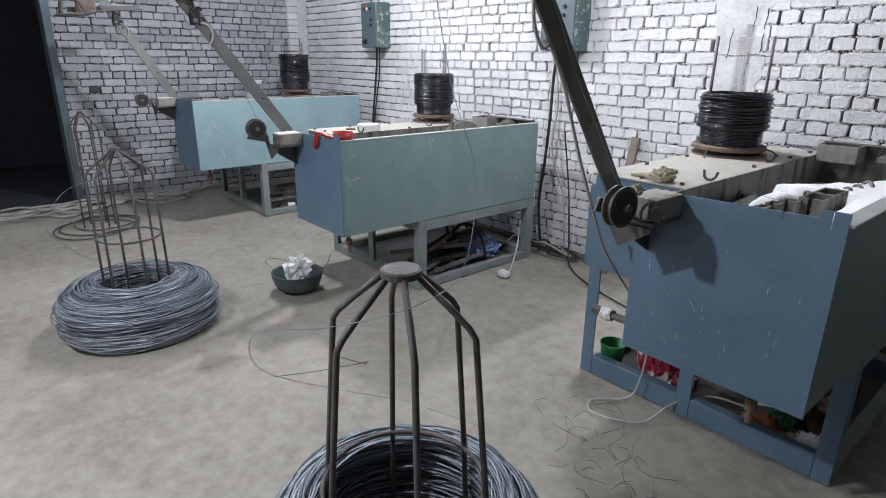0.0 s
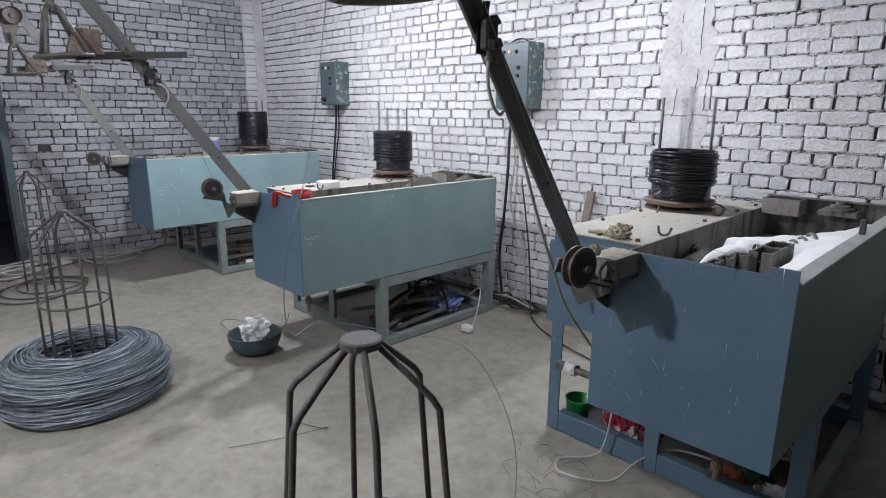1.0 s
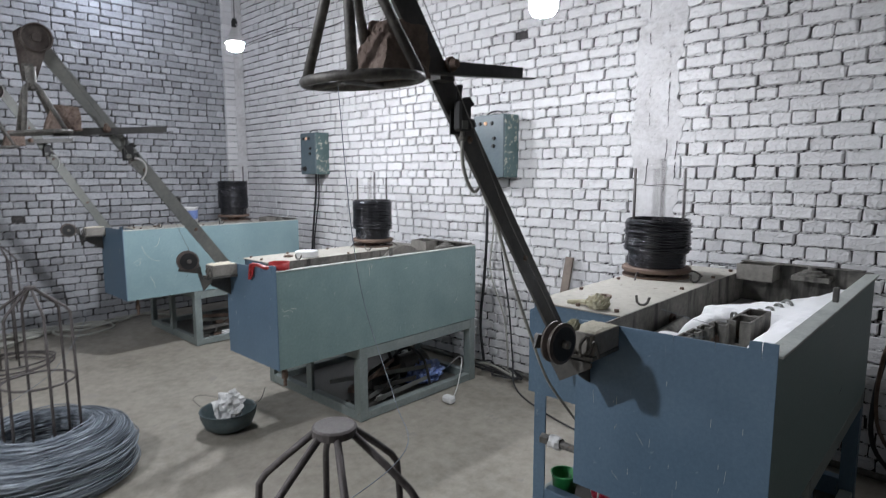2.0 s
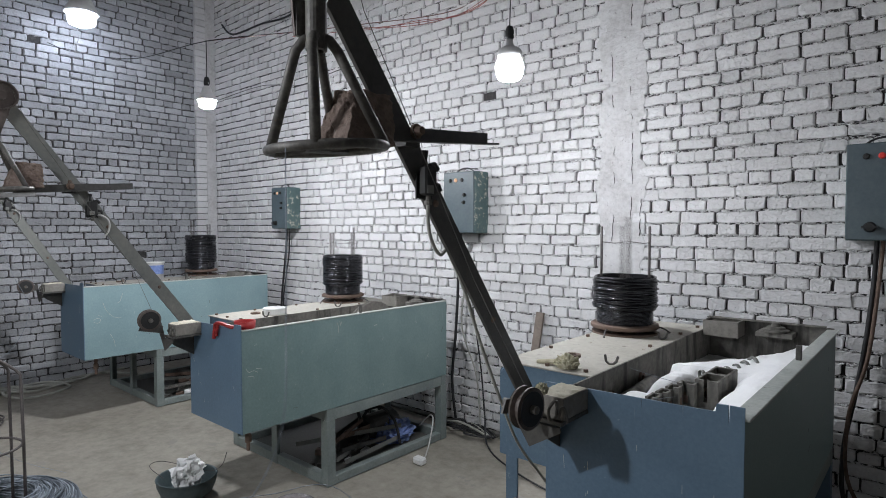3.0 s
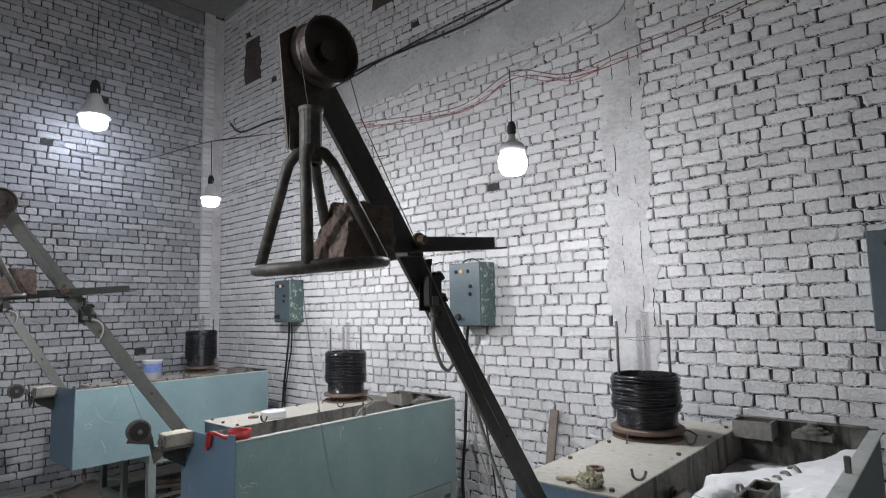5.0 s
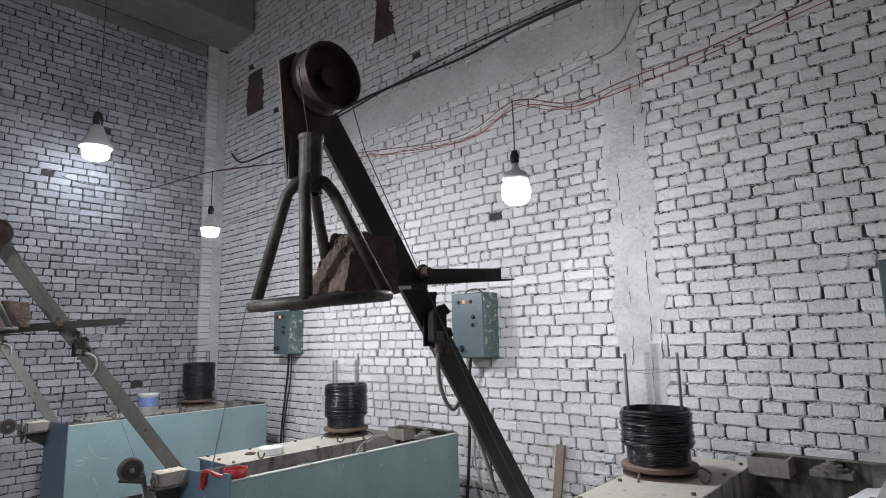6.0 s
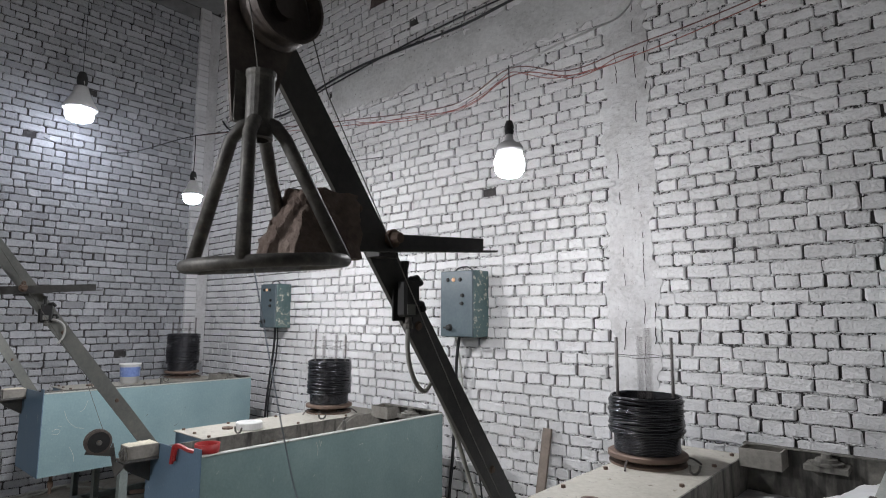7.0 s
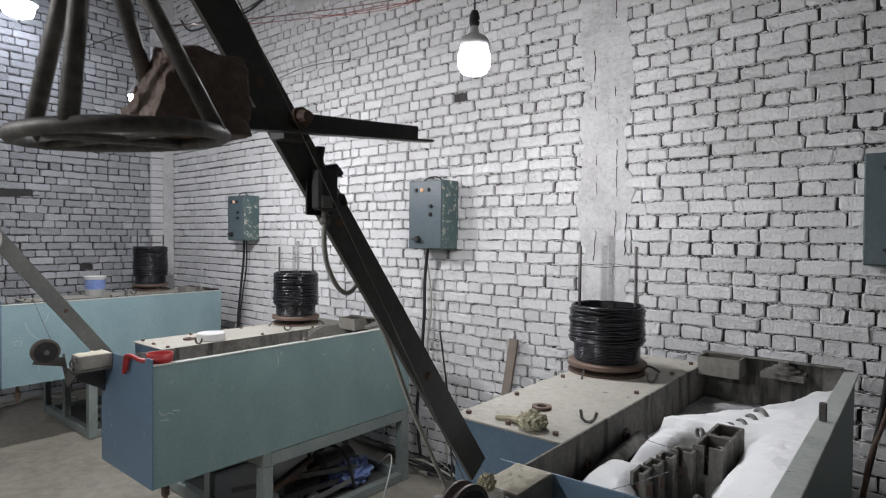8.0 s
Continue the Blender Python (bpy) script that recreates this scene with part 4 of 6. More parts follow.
def take_up_spool(x, y, z, seed, tall, turns=16, r=0.174):
    """Spool that winds up the drawn wire: flange, drum, wire turns and four posts."""
    o = thing("wire_spool", x, y, z, "spinning spool of shiny black drawn wire on a rusty flange", "wire spool", "take-up spools")
    rr = random.Random(seed)
    part("flange", lathe(bmesh.new(), [(0, 0), (0.182, 0), (0.19, 0.005), (0.19, 0.022), (0.182, 0.027), (0, 0.027)], 40), M_rust, o, "round rusty flange")
    part("drum", lathe(bmesh.new(), [(0.15, 0.027), (0.154, 0.11), (0.157, tall)], 40), M_spool_wire, o, "tightly wound dark wire drum")
    fine = [(0.155 * math.cos(a), 0.155 * math.sin(a), 0.031 + 0.0072 * a / (2 * math.pi)) for a in np.linspace(0, 2 * math.pi * 13, 13 * 36)]
    part("fine_winding", new_tube(fine, 0.0042, 5), M_spool_wire, o, "close even winding of dark wire", smooth=True)
    pts, a, n = [], 0.0, turns * 3
    offs = [(rr.uniform(-0.009, 0.006), rr.gauss(0, 0.004), rr.gauss(0, 0.004)) for k in range(n + 1)]
    order = [0.115 + (tall - 0.12) * min(1, max(0, (k + rr.uniform(-1.1, 1.1)) / n)) for k in range(n + 1)]
    for k in range(n):
        for q in range(40):
            f = q / 40
            g = f * f * (3 - 2 * f)
            R = r + offs[k][0] * (1 - g) + offs[k + 1][0] * g
            z = order[k] * (1 - g) + order[k + 1] * g
            b = 2 * math.pi * f
            pts.append(((R + 0.003 * math.sin(2 * b + k)) * math.cos(b), (R + 0.003 * math.sin(2 * b + k)) * math.sin(b), z + offs[k][1] * math.cos(b) * 0.8 + 0.003 * math.sin(3 * b + k)))
    part("winding", new_tube(pts, 0.0062, 6), M_spool_wire, o, "loose shiny black winding of wire", smooth=True)
    for k in range(4):
        a = radians(90 * k + 0)
        h = 0.585 if k else 0.635
        part("post", new_tube([(0.134 * math.cos(a), 0.134 * math.sin(a), 0.027), (0.134 * math.cos(a), 0.134 * math.sin(a), h)], 0.0078, 8), M_rebar, o, smooth=True)
    part("tie_wire", new_tube([(0.136 * math.cos(a), 0.136 * math.sin(a), 0.49 + 0.004 * math.sin(5 * a)) for a in np.linspace(0, 2 * math.pi, 33)[:-1]], 0.0018, 4, closed=True), M_rebar, o)
    return o


def spool_stand(x, y, z, ht):
    o = thing("spool_stand", x, y, z, "rusty ring stand carrying a spool on the cover plate", "spool stand", "spool stands")
    part("lower_ring", lathe(bmesh.new(), [(0.12, 0.0), (0.185, 0.0), (0.185, 0.01), (0.12, 0.01), (0.12, 0.0)], 36), M_rust, o)
    part("hub", lathe(bmesh.new(), [(0.0, 0.0), (0.07, 0.0), (0.07, ht * 0.6), (0.11, ht * 0.7), (0.11, ht - 0.001), (0.0, ht - 0.001)], 24), M_rust, o)
    for a in (20, 140, 260):
        part("tie_wire", new_tube(smooth_path([(0.13 * math.cos(radians(a)), 0.13 * math.sin(radians(a)), 0.03), (0.2 * math.cos(radians(a + 4)), 0.2 * math.sin(radians(a + 4)), 0.035), (0.25 * math.cos(radians(a + 8)), 0.25 * math.sin(radians(a + 8)), 0.004)], 5), 0.005, 6), M_rebar, o)
    return o


def bar_cage(x, y, rot, r_leg, label, disc=0.058, bar=0.0095, ring_z=0.61, top=1.16, shoulder=1.02, base_ring=None, splay=0.006):
    o = thing("bar_cage", x, y, 0, label, "wire cage", "bar cages under the arms")
    part("top_disc", lathe(bmesh.new(), [(0, top + 0.004), (disc - 0.006, top + 0.004), (disc, top), (disc, top - 0.018), (0, top - 0.02)], 22), M_rebar, o, "flat steel top disc")
    for k in range(6):
        a = radians(60 * k + rot)
        c, s = math.cos(a), math.sin(a)
        pts = [((disc - 0.012) * c, (disc - 0.012) * s, top - 0.012), (0.5 * (disc + r_leg) * c, 0.5 * (disc + r_leg) * s, 0.48 * top + 0.52 * shoulder - 0.01), ((r_leg - 0.02) * c, (r_leg - 0.02) * s, shoulder + 0.01), (r_leg * c, r_leg * s, shoulder - 0.02), ((r_leg + splay) * c, (r_leg + splay) * s, ring_z), ((r_leg + 1.6 * splay) * c, (r_leg + 1.6 * splay) * s, 0.0)]
        part("leg", new_tube(pts, bar, 9), M_rebar, o, smooth=True)
    for z in (ring_z,):
        part("hoop", new_tube([((r_leg + splay - bar * 1.2) * math.cos(a), (r_leg + splay - bar * 1.2) * math.sin(a), z) for a in np.linspace(0, 2 * math.pi, 37)[:-1]], bar * 0.85, 8, closed=True), M_rebar, o, smooth=True)
    if base_ring:
        part("base_hoop", new_tube([(base_ring * math.cos(a), base_ring * math.sin(a), bar) for a in np.linspace(0, 2 * math.pi, 41)[:-1]], bar, 8, closed=True), M_rebar, o, smooth=True)
    return o


def wire_coil(x, y, seed, r_in, r_out, h, strands, layers, label):
    """Loose coil of thick galvanised wire lying on the floor: hundreds of wavering turns."""
    o = thing("wire_coil", x, y, 0, label, "wire coil", "coils of wire on the floor")
    rr = random.Random(seed)
    # Solid filler under the strands; shade between the turns is in its colour.
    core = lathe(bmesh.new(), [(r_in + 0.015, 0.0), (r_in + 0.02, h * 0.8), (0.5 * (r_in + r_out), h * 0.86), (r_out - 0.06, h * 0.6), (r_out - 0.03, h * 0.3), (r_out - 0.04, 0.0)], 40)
    part("inner_filler", lumpy(core, 0.012, 9, seed), M_wire_core, o, "dark filler body coloured as shade between the turns", smooth=True)
    bm = bmesh.new()
    for i in range(strands):
        f = rr.random()
        # walk round the outside of the coil's section: inner wall, top, outer wall
        if f < 0.22:
            R, z = r_in + 0.02 * rr.random(), h * rr.uniform(0.05, 0.85)
        elif f < 0.5:
            t = rr.random()
            R, z = r_in + (r_out - 0.04 - r_in) * t, h * (0.86 - 0.22 * t * t) + rr.uniform(-0.01, 0.02)
        else:
            t = rr.random()
            lay = abs(math.sin(t * math.pi * layers)) * 0.036 - 0.02
            R, z = r_out - 0.03 + lay - 0.03 * abs(t - 0.45) + rr.uniform(-0.012, 0.012), 0.008 + h * 0.72 * t
        ex, ey = rr.gauss(0, 0.014), rr.gauss(0, 0.014)
        ph, amp, tz, ta = rr.random() * 6.28, rr.uniform(0.002, 0.012), rr.gauss(0, 0.016), rr.random() * 6.28
        pts = []
        for a in np.linspace(0, 2 * math.pi, 45)[:-1]:
            q = R + amp * math.sin(3 * a + ph) + 0.5 * amp * math.sin(7 * a + 2 * ph)
            pts.append((q * math.cos(a) + ex, q * math.sin(a) + ey, max(0.006, z + tz * math.sin(a + ta) + 0.4 * amp * math.sin(5 * a + ph))))
        tube(bm, pts, rr.choice((0.0032, 0.0036, 0.004)), 4, closed=True)
    tagged(part("outer_winding", bm, M_wire, o, "pale grey galvanised wire turns", smooth=True), kind="stuff")
    return o


def control_box(x, z, w, h, d, label, lamp):
    o = thing("control_box", x, WALL_Y - 0.01, z, label, "control box", "electrical boxes on the wall")
    part("body", new_box(0, w, -d + 0.012, 0.02, 0, h, bevel=0.006), M_cabinet_side, o, "teal steel body spattered with whitewash")
    dr = part("door", new_box(0.004, w - 0.004, -d - 0.006, -d + 0.011, 0.004, h - 0.004, bevel=0.004), M_cabinet, o, "teal painted steel door")
    y = -d - 0.006
    turn = pose(0, 0, 0, 90, 0, 0)
    for k, bx in enumerate((0.24, 0.42, 0.62)):
        part("button", lathe(bmesh.new(), [(0, 0.014), (0.011, 0.014), (0.013, 0.008), (0.017, 0.006), (0.017, 0), (0, 0)], 14, Matrix.Translation((w * bx, y, h * 0.86)) @ turn), (M_indicator if lamp else M_indicator_warm) if k == 1 else M_black, dr)
    for bx, bz in ((0.68, 0.5), (0.7, 0.62)):
        part("button", lathe(bmesh.new(), [(0, 0.02), (0.012, 0.02), (0.016, 0.006), (0.016, 0), (0, 0)], 14, Matrix.Translation((w * bx, y, h * bz)) @ turn), M_black, dr)
    kn = lathe(bmesh.new(), [(0, 0.03), (0.022, 0.03), (0.026, 0.01), (0.03, 0), (0, 0)], 16, Matrix.Translation((w * 0.3, y, h * 0.14)) @ turn)
    box(kn, w * 0.3 - 0.035, w * 0.3 + 0.035, y - 0.042, y - 0.03, h * 0.14 - 0.007, h * 0.14 + 0.007)
    part("switch_knob", kn, M_black, dr, "black rotary switch")
    part("lifting_loop", new_tube(smooth_path([(w * 0.2, -d * 0.5, h), (w * 0.35, -d * 0.5, h + 0.03), (w * 0.6, -d * 0.5, h + 0.035), (w * 0.8, -d * 0.5, h)], 5), 0.006, 6), M_cable, o)
    return o


def lamp_bulb(x, y, z, label, scale=1.0, glow_mat=None, shaded=False):
    """A bulb on its flex; a shaded one has a wide conical housing and a shallow glowing face."""
    o = thing("lamp_bulb", x, y, z, label, "lamp", "hanging bulbs")
    s = scale
    side, lens = glow_mat or (M_bulb, M_bulb_lens)
    if shaded:
        globe = [(0.05, -0.03), (0.056, -0.018), (0.058, 0.004), (0.058, 0.022)]
        face = [(0, -0.042), (0.03, -0.039), (0.05, -0.03)]
        shell = [(0.05, 0.02), (0.07, 0.016), (0.072, 0.022), (0.054, 0.05), (0.038, 0.085), (0.026, 0.12), (0.02, 0.125), (0, 0.125)]
    else:
        globe = [(0.056, -0.062), (0.065, -0.048), (0.069, -0.02), (0.069, 0.002), (0.061, 0.022)]
        face = [(0, -0.078), (0.03, -0.076), (0.048, -0.07), (0.056, -0.062)]
        shell = [(0.058, 0.02), (0.062, 0.022), (0.062, 0.062), (0.055, 0.076), (0.036, 0.086), (0.02, 0.098), (0.016, 0.125), (0, 0.125)]
    part("globe", lathe(bmesh.new(), [(r * s, h * s) for r, h in globe], 20), side, o, "glowing white globe", smooth=True)
    part("lens", lathe(bmesh.new(), [(r * s, h * s) for r, h in face], 20), lens, o, "bright diffuser under the bulb", smooth=True)
    part("housing", lathe(bmesh.new(), [(r * s, h * s) for r, h in shell], 24), M_socket, o, "grey lamp housing", smooth=True)
    part("socket", lathe(bmesh.new(), [(0, 0.125 * s), (0.017 * s, 0.125 * s), (0.022 * s, 0.14 * s), (0.022 * s, 0.165 * s), (0.014 * s, 0.19 * s), (0, 0.19 * s)], 14), M_black, o)
    part("flex", new_tube([(0, 0, 0.19 * s), (0.004, 0, 0.3 * s), (0, 0, 0.46 * s)], 0.0035, 6), M_cable, o)
    part("bail", new_tube(smooth_path([(-0.05 * s, 0, 0.078 * s), (-0.035 * s, 0, 0.13 * s), (0, 0, 0.16 * s), (0.035 * s, 0, 0.13 * s), (0.05 * s, 0, 0.078 * s)], 4), 0.0025, 5), M_socket, o)
    return o


X1, X2, X3 = 0.985, -1.785, -4.54
machine = drawing_machine(X1, 0.0, M_arm, 0.04, "blue wire drawing tank with white foam, black arm and cream cover")
machine_b = drawing_machine(X2, -0.07, M_arm_pale, 0.035, "teal wire drawing tank on a grey frame with a grey arm", head=(2.222, 2.605), bar=(-0.07, 0.04), reach=1.73, grip=1.0)
machine_c = drawing_machine(X3, 0.01, M_arm_pale, 0.035, "teal wire drawing tank with a worn panel near the corner", foot=3.326, lean=(-0.518, 0.855), head=(2.45, 2.54), bar=(0.085, 0.02), base=0.575)
for xx, dy, dz in ((X1, 0.0, 0.0), (X2, -0.07, 0.018), (X3, 0.18, 0.04)):
    wire_cone(xx - 0.705, 2.282 + dy, 2.004 + dz, 5)
    boulder(xx - 0.72, 2.388 + dy, 2.02 + dz, xx, 0.13, 0.18, 0.145)
SPOOLS = [take_up_spool(X1 - 0.965, 4.62, 1.233, 1, 0.3), take_up_spool(X2 - 0.975, 4.8, 1.178, 2, 0.38, 20), take_up_spool(X3 - 1.06, 4.86, 1.268, 3, 0.45, 24)]
for (xx, yy), zz, ht in zip(((X1 - 0.965, 4.62), (X2 - 0.975, 4.8), (X3 - 1.06, 4.86)), (1.203, 1.133, 1.223), (0.03, 0.045, 0.045)):
    spool_stand(xx, yy, zz, ht)
bar_cage(0.262, 2.185, 32, 0.212, "dark steel bar cage standing inside a wire coil", disc=0.056, ring_z=0.47, shoulder=1.005, splay=0.045)
bar_cage(-2.5, 2.09, 5, 0.185, "thin rusty bar cage standing inside a wire coil", disc=0.03, bar=0.008)
bar_cage(-5.25, 2.37, 25, 0.13, "thin rusty bar cage with an empty floor hoop", disc=0.025, bar=0.0075, base_ring=0.36)
wire_coil(0.262, 2.185, 11, 0.3, 0.45, 0.47, 560, 2, "large coil of galvanised wire round a bar cage")
wire_coil(-2.5, 2.09, 12, 0.24, 0.47, 0.36, 560, 2, "large loose coil of galvanised wire on the floor")
for x, z, w, h, d in ((0.988, 1.737, 0.385, 0.54, 0.17), (-1.985, 1.761, 0.345, 0.54, 0.19), (-4.76, 1.797, 0.312, 0.495, 0.18)):
    control_box(x, z, w, h, d, "teal steel control box with buttons on the brick wall", x > 0)
LAMP3 = (-5.95, 3.7, 4.17)
lamp_bulb(-0.56, 4.28, 2.775, "lit white bulb in a grey housing hung on wires", 1.2)
lamp_bulb(-3.16, 3.73, 2.83, "lit white bulb in a flared housing hung near the wall", 1.1, (M_bulb_mid, M_bulb_mid_lens), True)
lamp_bulb(*LAMP3, "bright bluish white bulb hung high by the wall", 2.5, (M_bulb_dim, M_bulb_dim_lens), True)
# Bulbs out of view: the first follows cast shadows, the rear ones add fill.
BACK_BULBS = ((-0.75, 0.45, M_bulb_back), (-3.9, -0.3, M_bulb_rear), (-1.5, -3.6, M_bulb_rear))
for bx, by, shine in BACK_BULBS:
    lamp_bulb(bx, by, 2.9, "lit white bulb hung out of view", 1.15, (M_bulb, shine))

# ---------------------------------------------------------------- inside the tanks
# foam drifts in the first tank
def soft(v, edge, width):
    return 1 / (1 + math.exp(max(-30.0, min(30.0, (edge - v) / width))))


def froth(x, y):
    return abs(noise.noise(Vector((x * 7, y * 7, 1)))) * 0.5 + abs(noise.noise(Vector((x * 17, y * 17, 2)))) * 0.3 + abs(noise.noise(Vector((x * 41, y * 41, 3)))) * 0.14


FX0, FX1, FY0, FY1 = 0.352, 0.968, 3.235, 5.1
bm = bmesh.new()
bmesh.ops.create_grid(bm, x_segments=90, y_segments=240, size=0.5)
for v in list(bm.verts):
    x, y = FX0 + (v.co.x + 0.5) * (FX1 - FX0), FY0 + (v.co.y + 0.5) * (FY1 - FY0)
    f = froth(x, y)
    wob = 0.05 * noise.noise(Vector((x * 6, y * 6, 8)))
    left_edge = (0.742 if y < 4.21 else 0.47 + 0.58 * (y - 4.31)) + wob * 0.5
    bank = soft(x, left_edge, 0.014) * soft(y, 3.42, 0.04)
    heap = 0.85 * math.exp(-((x - 0.5) / 0.07) ** 4 - ((y - 4.06) / 0.2) ** 4) + 0.75 * math.exp(-((x - 0.47) / 0.085) ** 4 - ((y - 3.66) / 0.15) ** 4) + 0.45 * math.exp(-((x - 0.6) / 0.1) ** 4 - ((y - 3.5) / 0.1) ** 4)
    top = min(1.0, bank * (0.62 + 0.38 * soft(y, 3.75, 0.1) + 0.15 * soft(x, 0.87, 0.03)) + heap)
    v.co = Vector((x, y, 1.045 + (0.115 + 0.03 * soft(x, 0.82, 0.03)) * top + 0.024 * (f - 0.25) * min(1.0, top * 1.6)))
bmesh.ops.delete(bm, geom=[f for f in bm.faces if max(v.co.z for v in f.verts) < 1.062], context="FACES")
tagged(part("foam", bm, M_foam, smooth=True), "heap of bright white soap foam in the tank", "foam", kind="stuff")
bm = bmesh.new()
bmesh.ops.create_grid(bm, x_segments=40, y_segments=60, size=0.5)
for v in list(bm.verts):
    x, y = FX0 + (v.co.x + 0.5) * (FX1 - FX0), 4.1 + (v.co.y + 0.5) * 0.98
    v.co = Vector((x, y, 1.035 + 0.03 * froth(x, y) + 0.035 * math.exp(-((x - 0.62) / 0.16) ** 2 - ((y - 4.5) / 0.2) ** 2)))
tagged(part("suds", bm, M_suds, smooth=True), "thin grey suds spread on the drawing liquid", "suds", kind="stuff")


def die_block(x0, x1, y0, y1, z0, z1):
    """Open steel die holder: walls, one slot in front."""
    o = thing("die_holder", 0.5 * (x0 + x1), y0, z0, "grimy open steel die holder in the foam", "die holder", "die holders in the tank")
    w, d, h, t = (x1 - x0) / 2, y1 - y0, z1 - z0, 0.012
    part("wall", prism(bmesh.new(), [(-w, 0), (-w, h), (-0.012, h), (-0.012, h * 0.45), (0.004, h * 0.45), (0.004, h), (w, h), (w, 0)], "y", 0, t), M_inner, o)
    part("wall", new_box(-w, w, d - t, d, 0, h, bevel=0.002), M_inner, o)
    part("wall", new_box(-w, -w + t, t, d - t, 0, h, bevel=0.002), M_inner, o)
    part("wall", new_box(w - t, w, t, d - t, 0, h, bevel=0.002), M_inner, o)
    part("die", lathe(bmesh.new(), [(0, 0), (0.03, 0), (0.03, 0.03), (0.012, 0.035), (0.0, 0.03)], 14, Matrix.Translation((0, d * 0.5, h * 0.5))), M_rust, o)
    return o


for xa, xb, ya, yb, za in ((0.535, 0.58, 3.63, 3.705, 1.147), (0.545, 0.594, 3.71, 3.775, 1.152), (0.56, 0.614, 3.78, 3.84, 1.16), (0.585, 0.654, 3.845, 3.9, 1.167), (0.637, 0.73, 3.905, 4.05, 1.178), (0.637, 0.73, 4.053, 4.2, 1.178)):
    die_block(xa, xb, ya, yb, 1.01, za)


def cone_drum(x, y, z, r, w, mat, label):
    o = thing("drawing_drum", x, y, z, label, "drum", "drawing drums")
    m = pose(0, 0, 0, 0, 90, 0)
    part("rim", lathe(bmesh.new(), [(0, -w), (r * 0.7, -w), (r, -w * 0.8), (r, -w * 0.5), (r * 0.92, -w * 0.3), (r * 0.92, w * 0.3), (r, w * 0.5), (r, w * 0.8), (r * 0.7, w), (0, w)], 36, m), mat, o)
    part("hub", lathe(bmesh.new(), [(0, w), (r * 0.25, w), (r * 0.25, w * 1.6), (0, w * 1.6)], 16, m), M_rust, o)
    return o


for px0, py0, pr in ((0.683, 4.0, 0.03), (0.57, 4.16, 0.03), (0.61, 4.22, 0.034), (0.645, 4.28, 0.038), (0.67, 4.34, 0.044), (0.69, 4.41, 0.052), (0.705, 4.5, 0.06)):
    o = thing("step_pulley", px0 + 0.02, py0, 1.136, "thin worn pulley ring half sunk in white foam", "pulley", "stepped pulleys in the foam")
    pr *= 0.8
    part("ring", lathe(bmesh.new(), [(pr * 0.75, -0.006), (pr * 0.95, -0.008), (pr, 0.0), (pr * 0.95, 0.008), (pr * 0.75, 0.006), (pr * 0.75, -0.006)], 30, pose(0, 0, 0, 90, 0, -45)), M_arm_pale, o, smooth=True)
cone_drum(0.76, 3.58, 1.1, 0.05, 0.03, M_castiron, "small worn roller at the tank's end")
for xx, z in ((X2, 0.93), (X3, 1.0)):
    cone_drum(xx - 0.42, 4.66, z, 0.262, 0.03, M_diebox, "large grimy drum inside the tank")
    o = thing("wire_rest", xx - 0.36, 4.05, 1.02 + (0 if xx == X3 else -0.07), "grimy steel wire rest across the tank", "wire rest", "wire rests")
    part("plate", new_box(-0.28, 0.345, 0, 0.1, 0.1, 0.11), M_inner, o)
    part("pin", lathe(bmesh.new(), [(0, 0.11), (0.014, 0.11), (0.014, 0.2), (0.01, 0.21), (0, 0.21)], 10, Matrix.Translation((0.2, 0.05, 0))), M_pipe, o)

# fine wires running to the dies
for k, (a, b) in enumerate((((0.36, 3.9, 1.18), (0.58, 3.9, 1.15)), ((0.62, 3.24, 1.24), (0.62, 3.72, 1.14)))):
    tagged(part("process_wire", new_tube([a, [0.5 * (p + q) - (0.004 if i == 2 else 0) for i, (p, q) in enumerate(zip(a, b))], b], 0.001, 4), M_wire), "thin bright wire drawn through the tank", "wire", "process wires")

# ---------------------------------------------------------------- small things on the tanks


def cloth_heap(name, x, y, z, sx, sy, sz, seed, mat, label, category, folds=3.0):
    bm = bmesh.new()
    bmesh.ops.create_icosphere(bm, subdivisions=4, radius=1.0)
    for v in bm.verts:
        n = v.co.normalized()
        k = 0.72 + 0.35 * abs(noise.noise(n * folds + Vector((seed, 0, 0)))) + 0.22 * noise.noise(n * folds * 2.7 + Vector((0, seed, 0)))
        v.co = Vector((n.x * sx * k, n.y * sy * k, max(0.0, (n.z * 0.62 + 0.38)) * sz * k))
    ob = part(name, bm, mat)
    ob.matrix_basis = pose(x, y, z)
    return tagged(ob, label, category)


cloth_heap("rag", 0.19, 3.63, 1.203, 0.06, 0.055, 0.07, 3, M_rag, "crumpled greasy yellow rag on the cover plate", "rag", 3.5)
o = tagged(part("rag_strip", new_tube(smooth_path([(0.14, 3.63, 1.222), (0.09, 3.64, 1.215), (0.04, 3.63, 1.21)], 5), [0.016, 0.014, 0.013, 0.012, 0.012, 0.012, 0.011, 0.011, 0.01, 0.01, 0.008], 7), M_rag), "twisted strip of dirty cloth", "rag")
cloth_heap("rag", 0.455, 2.985, 1.284, 0.022, 0.03, 0.04, 8, M_rag, "small greenish rag stuffed beside the pulley", "rag", 3.5)
# white lid and small mug on the second tank's cover
o = thing("lid", -2.56, 3.95, 1.133, "white plastic lid lying on the tank cover", "lid")
part("plate", lathe(bmesh.new(), [(0, 0.05), (0.085, 0.05), (0.09, 0.045), (0.09, 0.005), (0.085, 0), (0, 0)], 30), M_white, o, smooth=False)
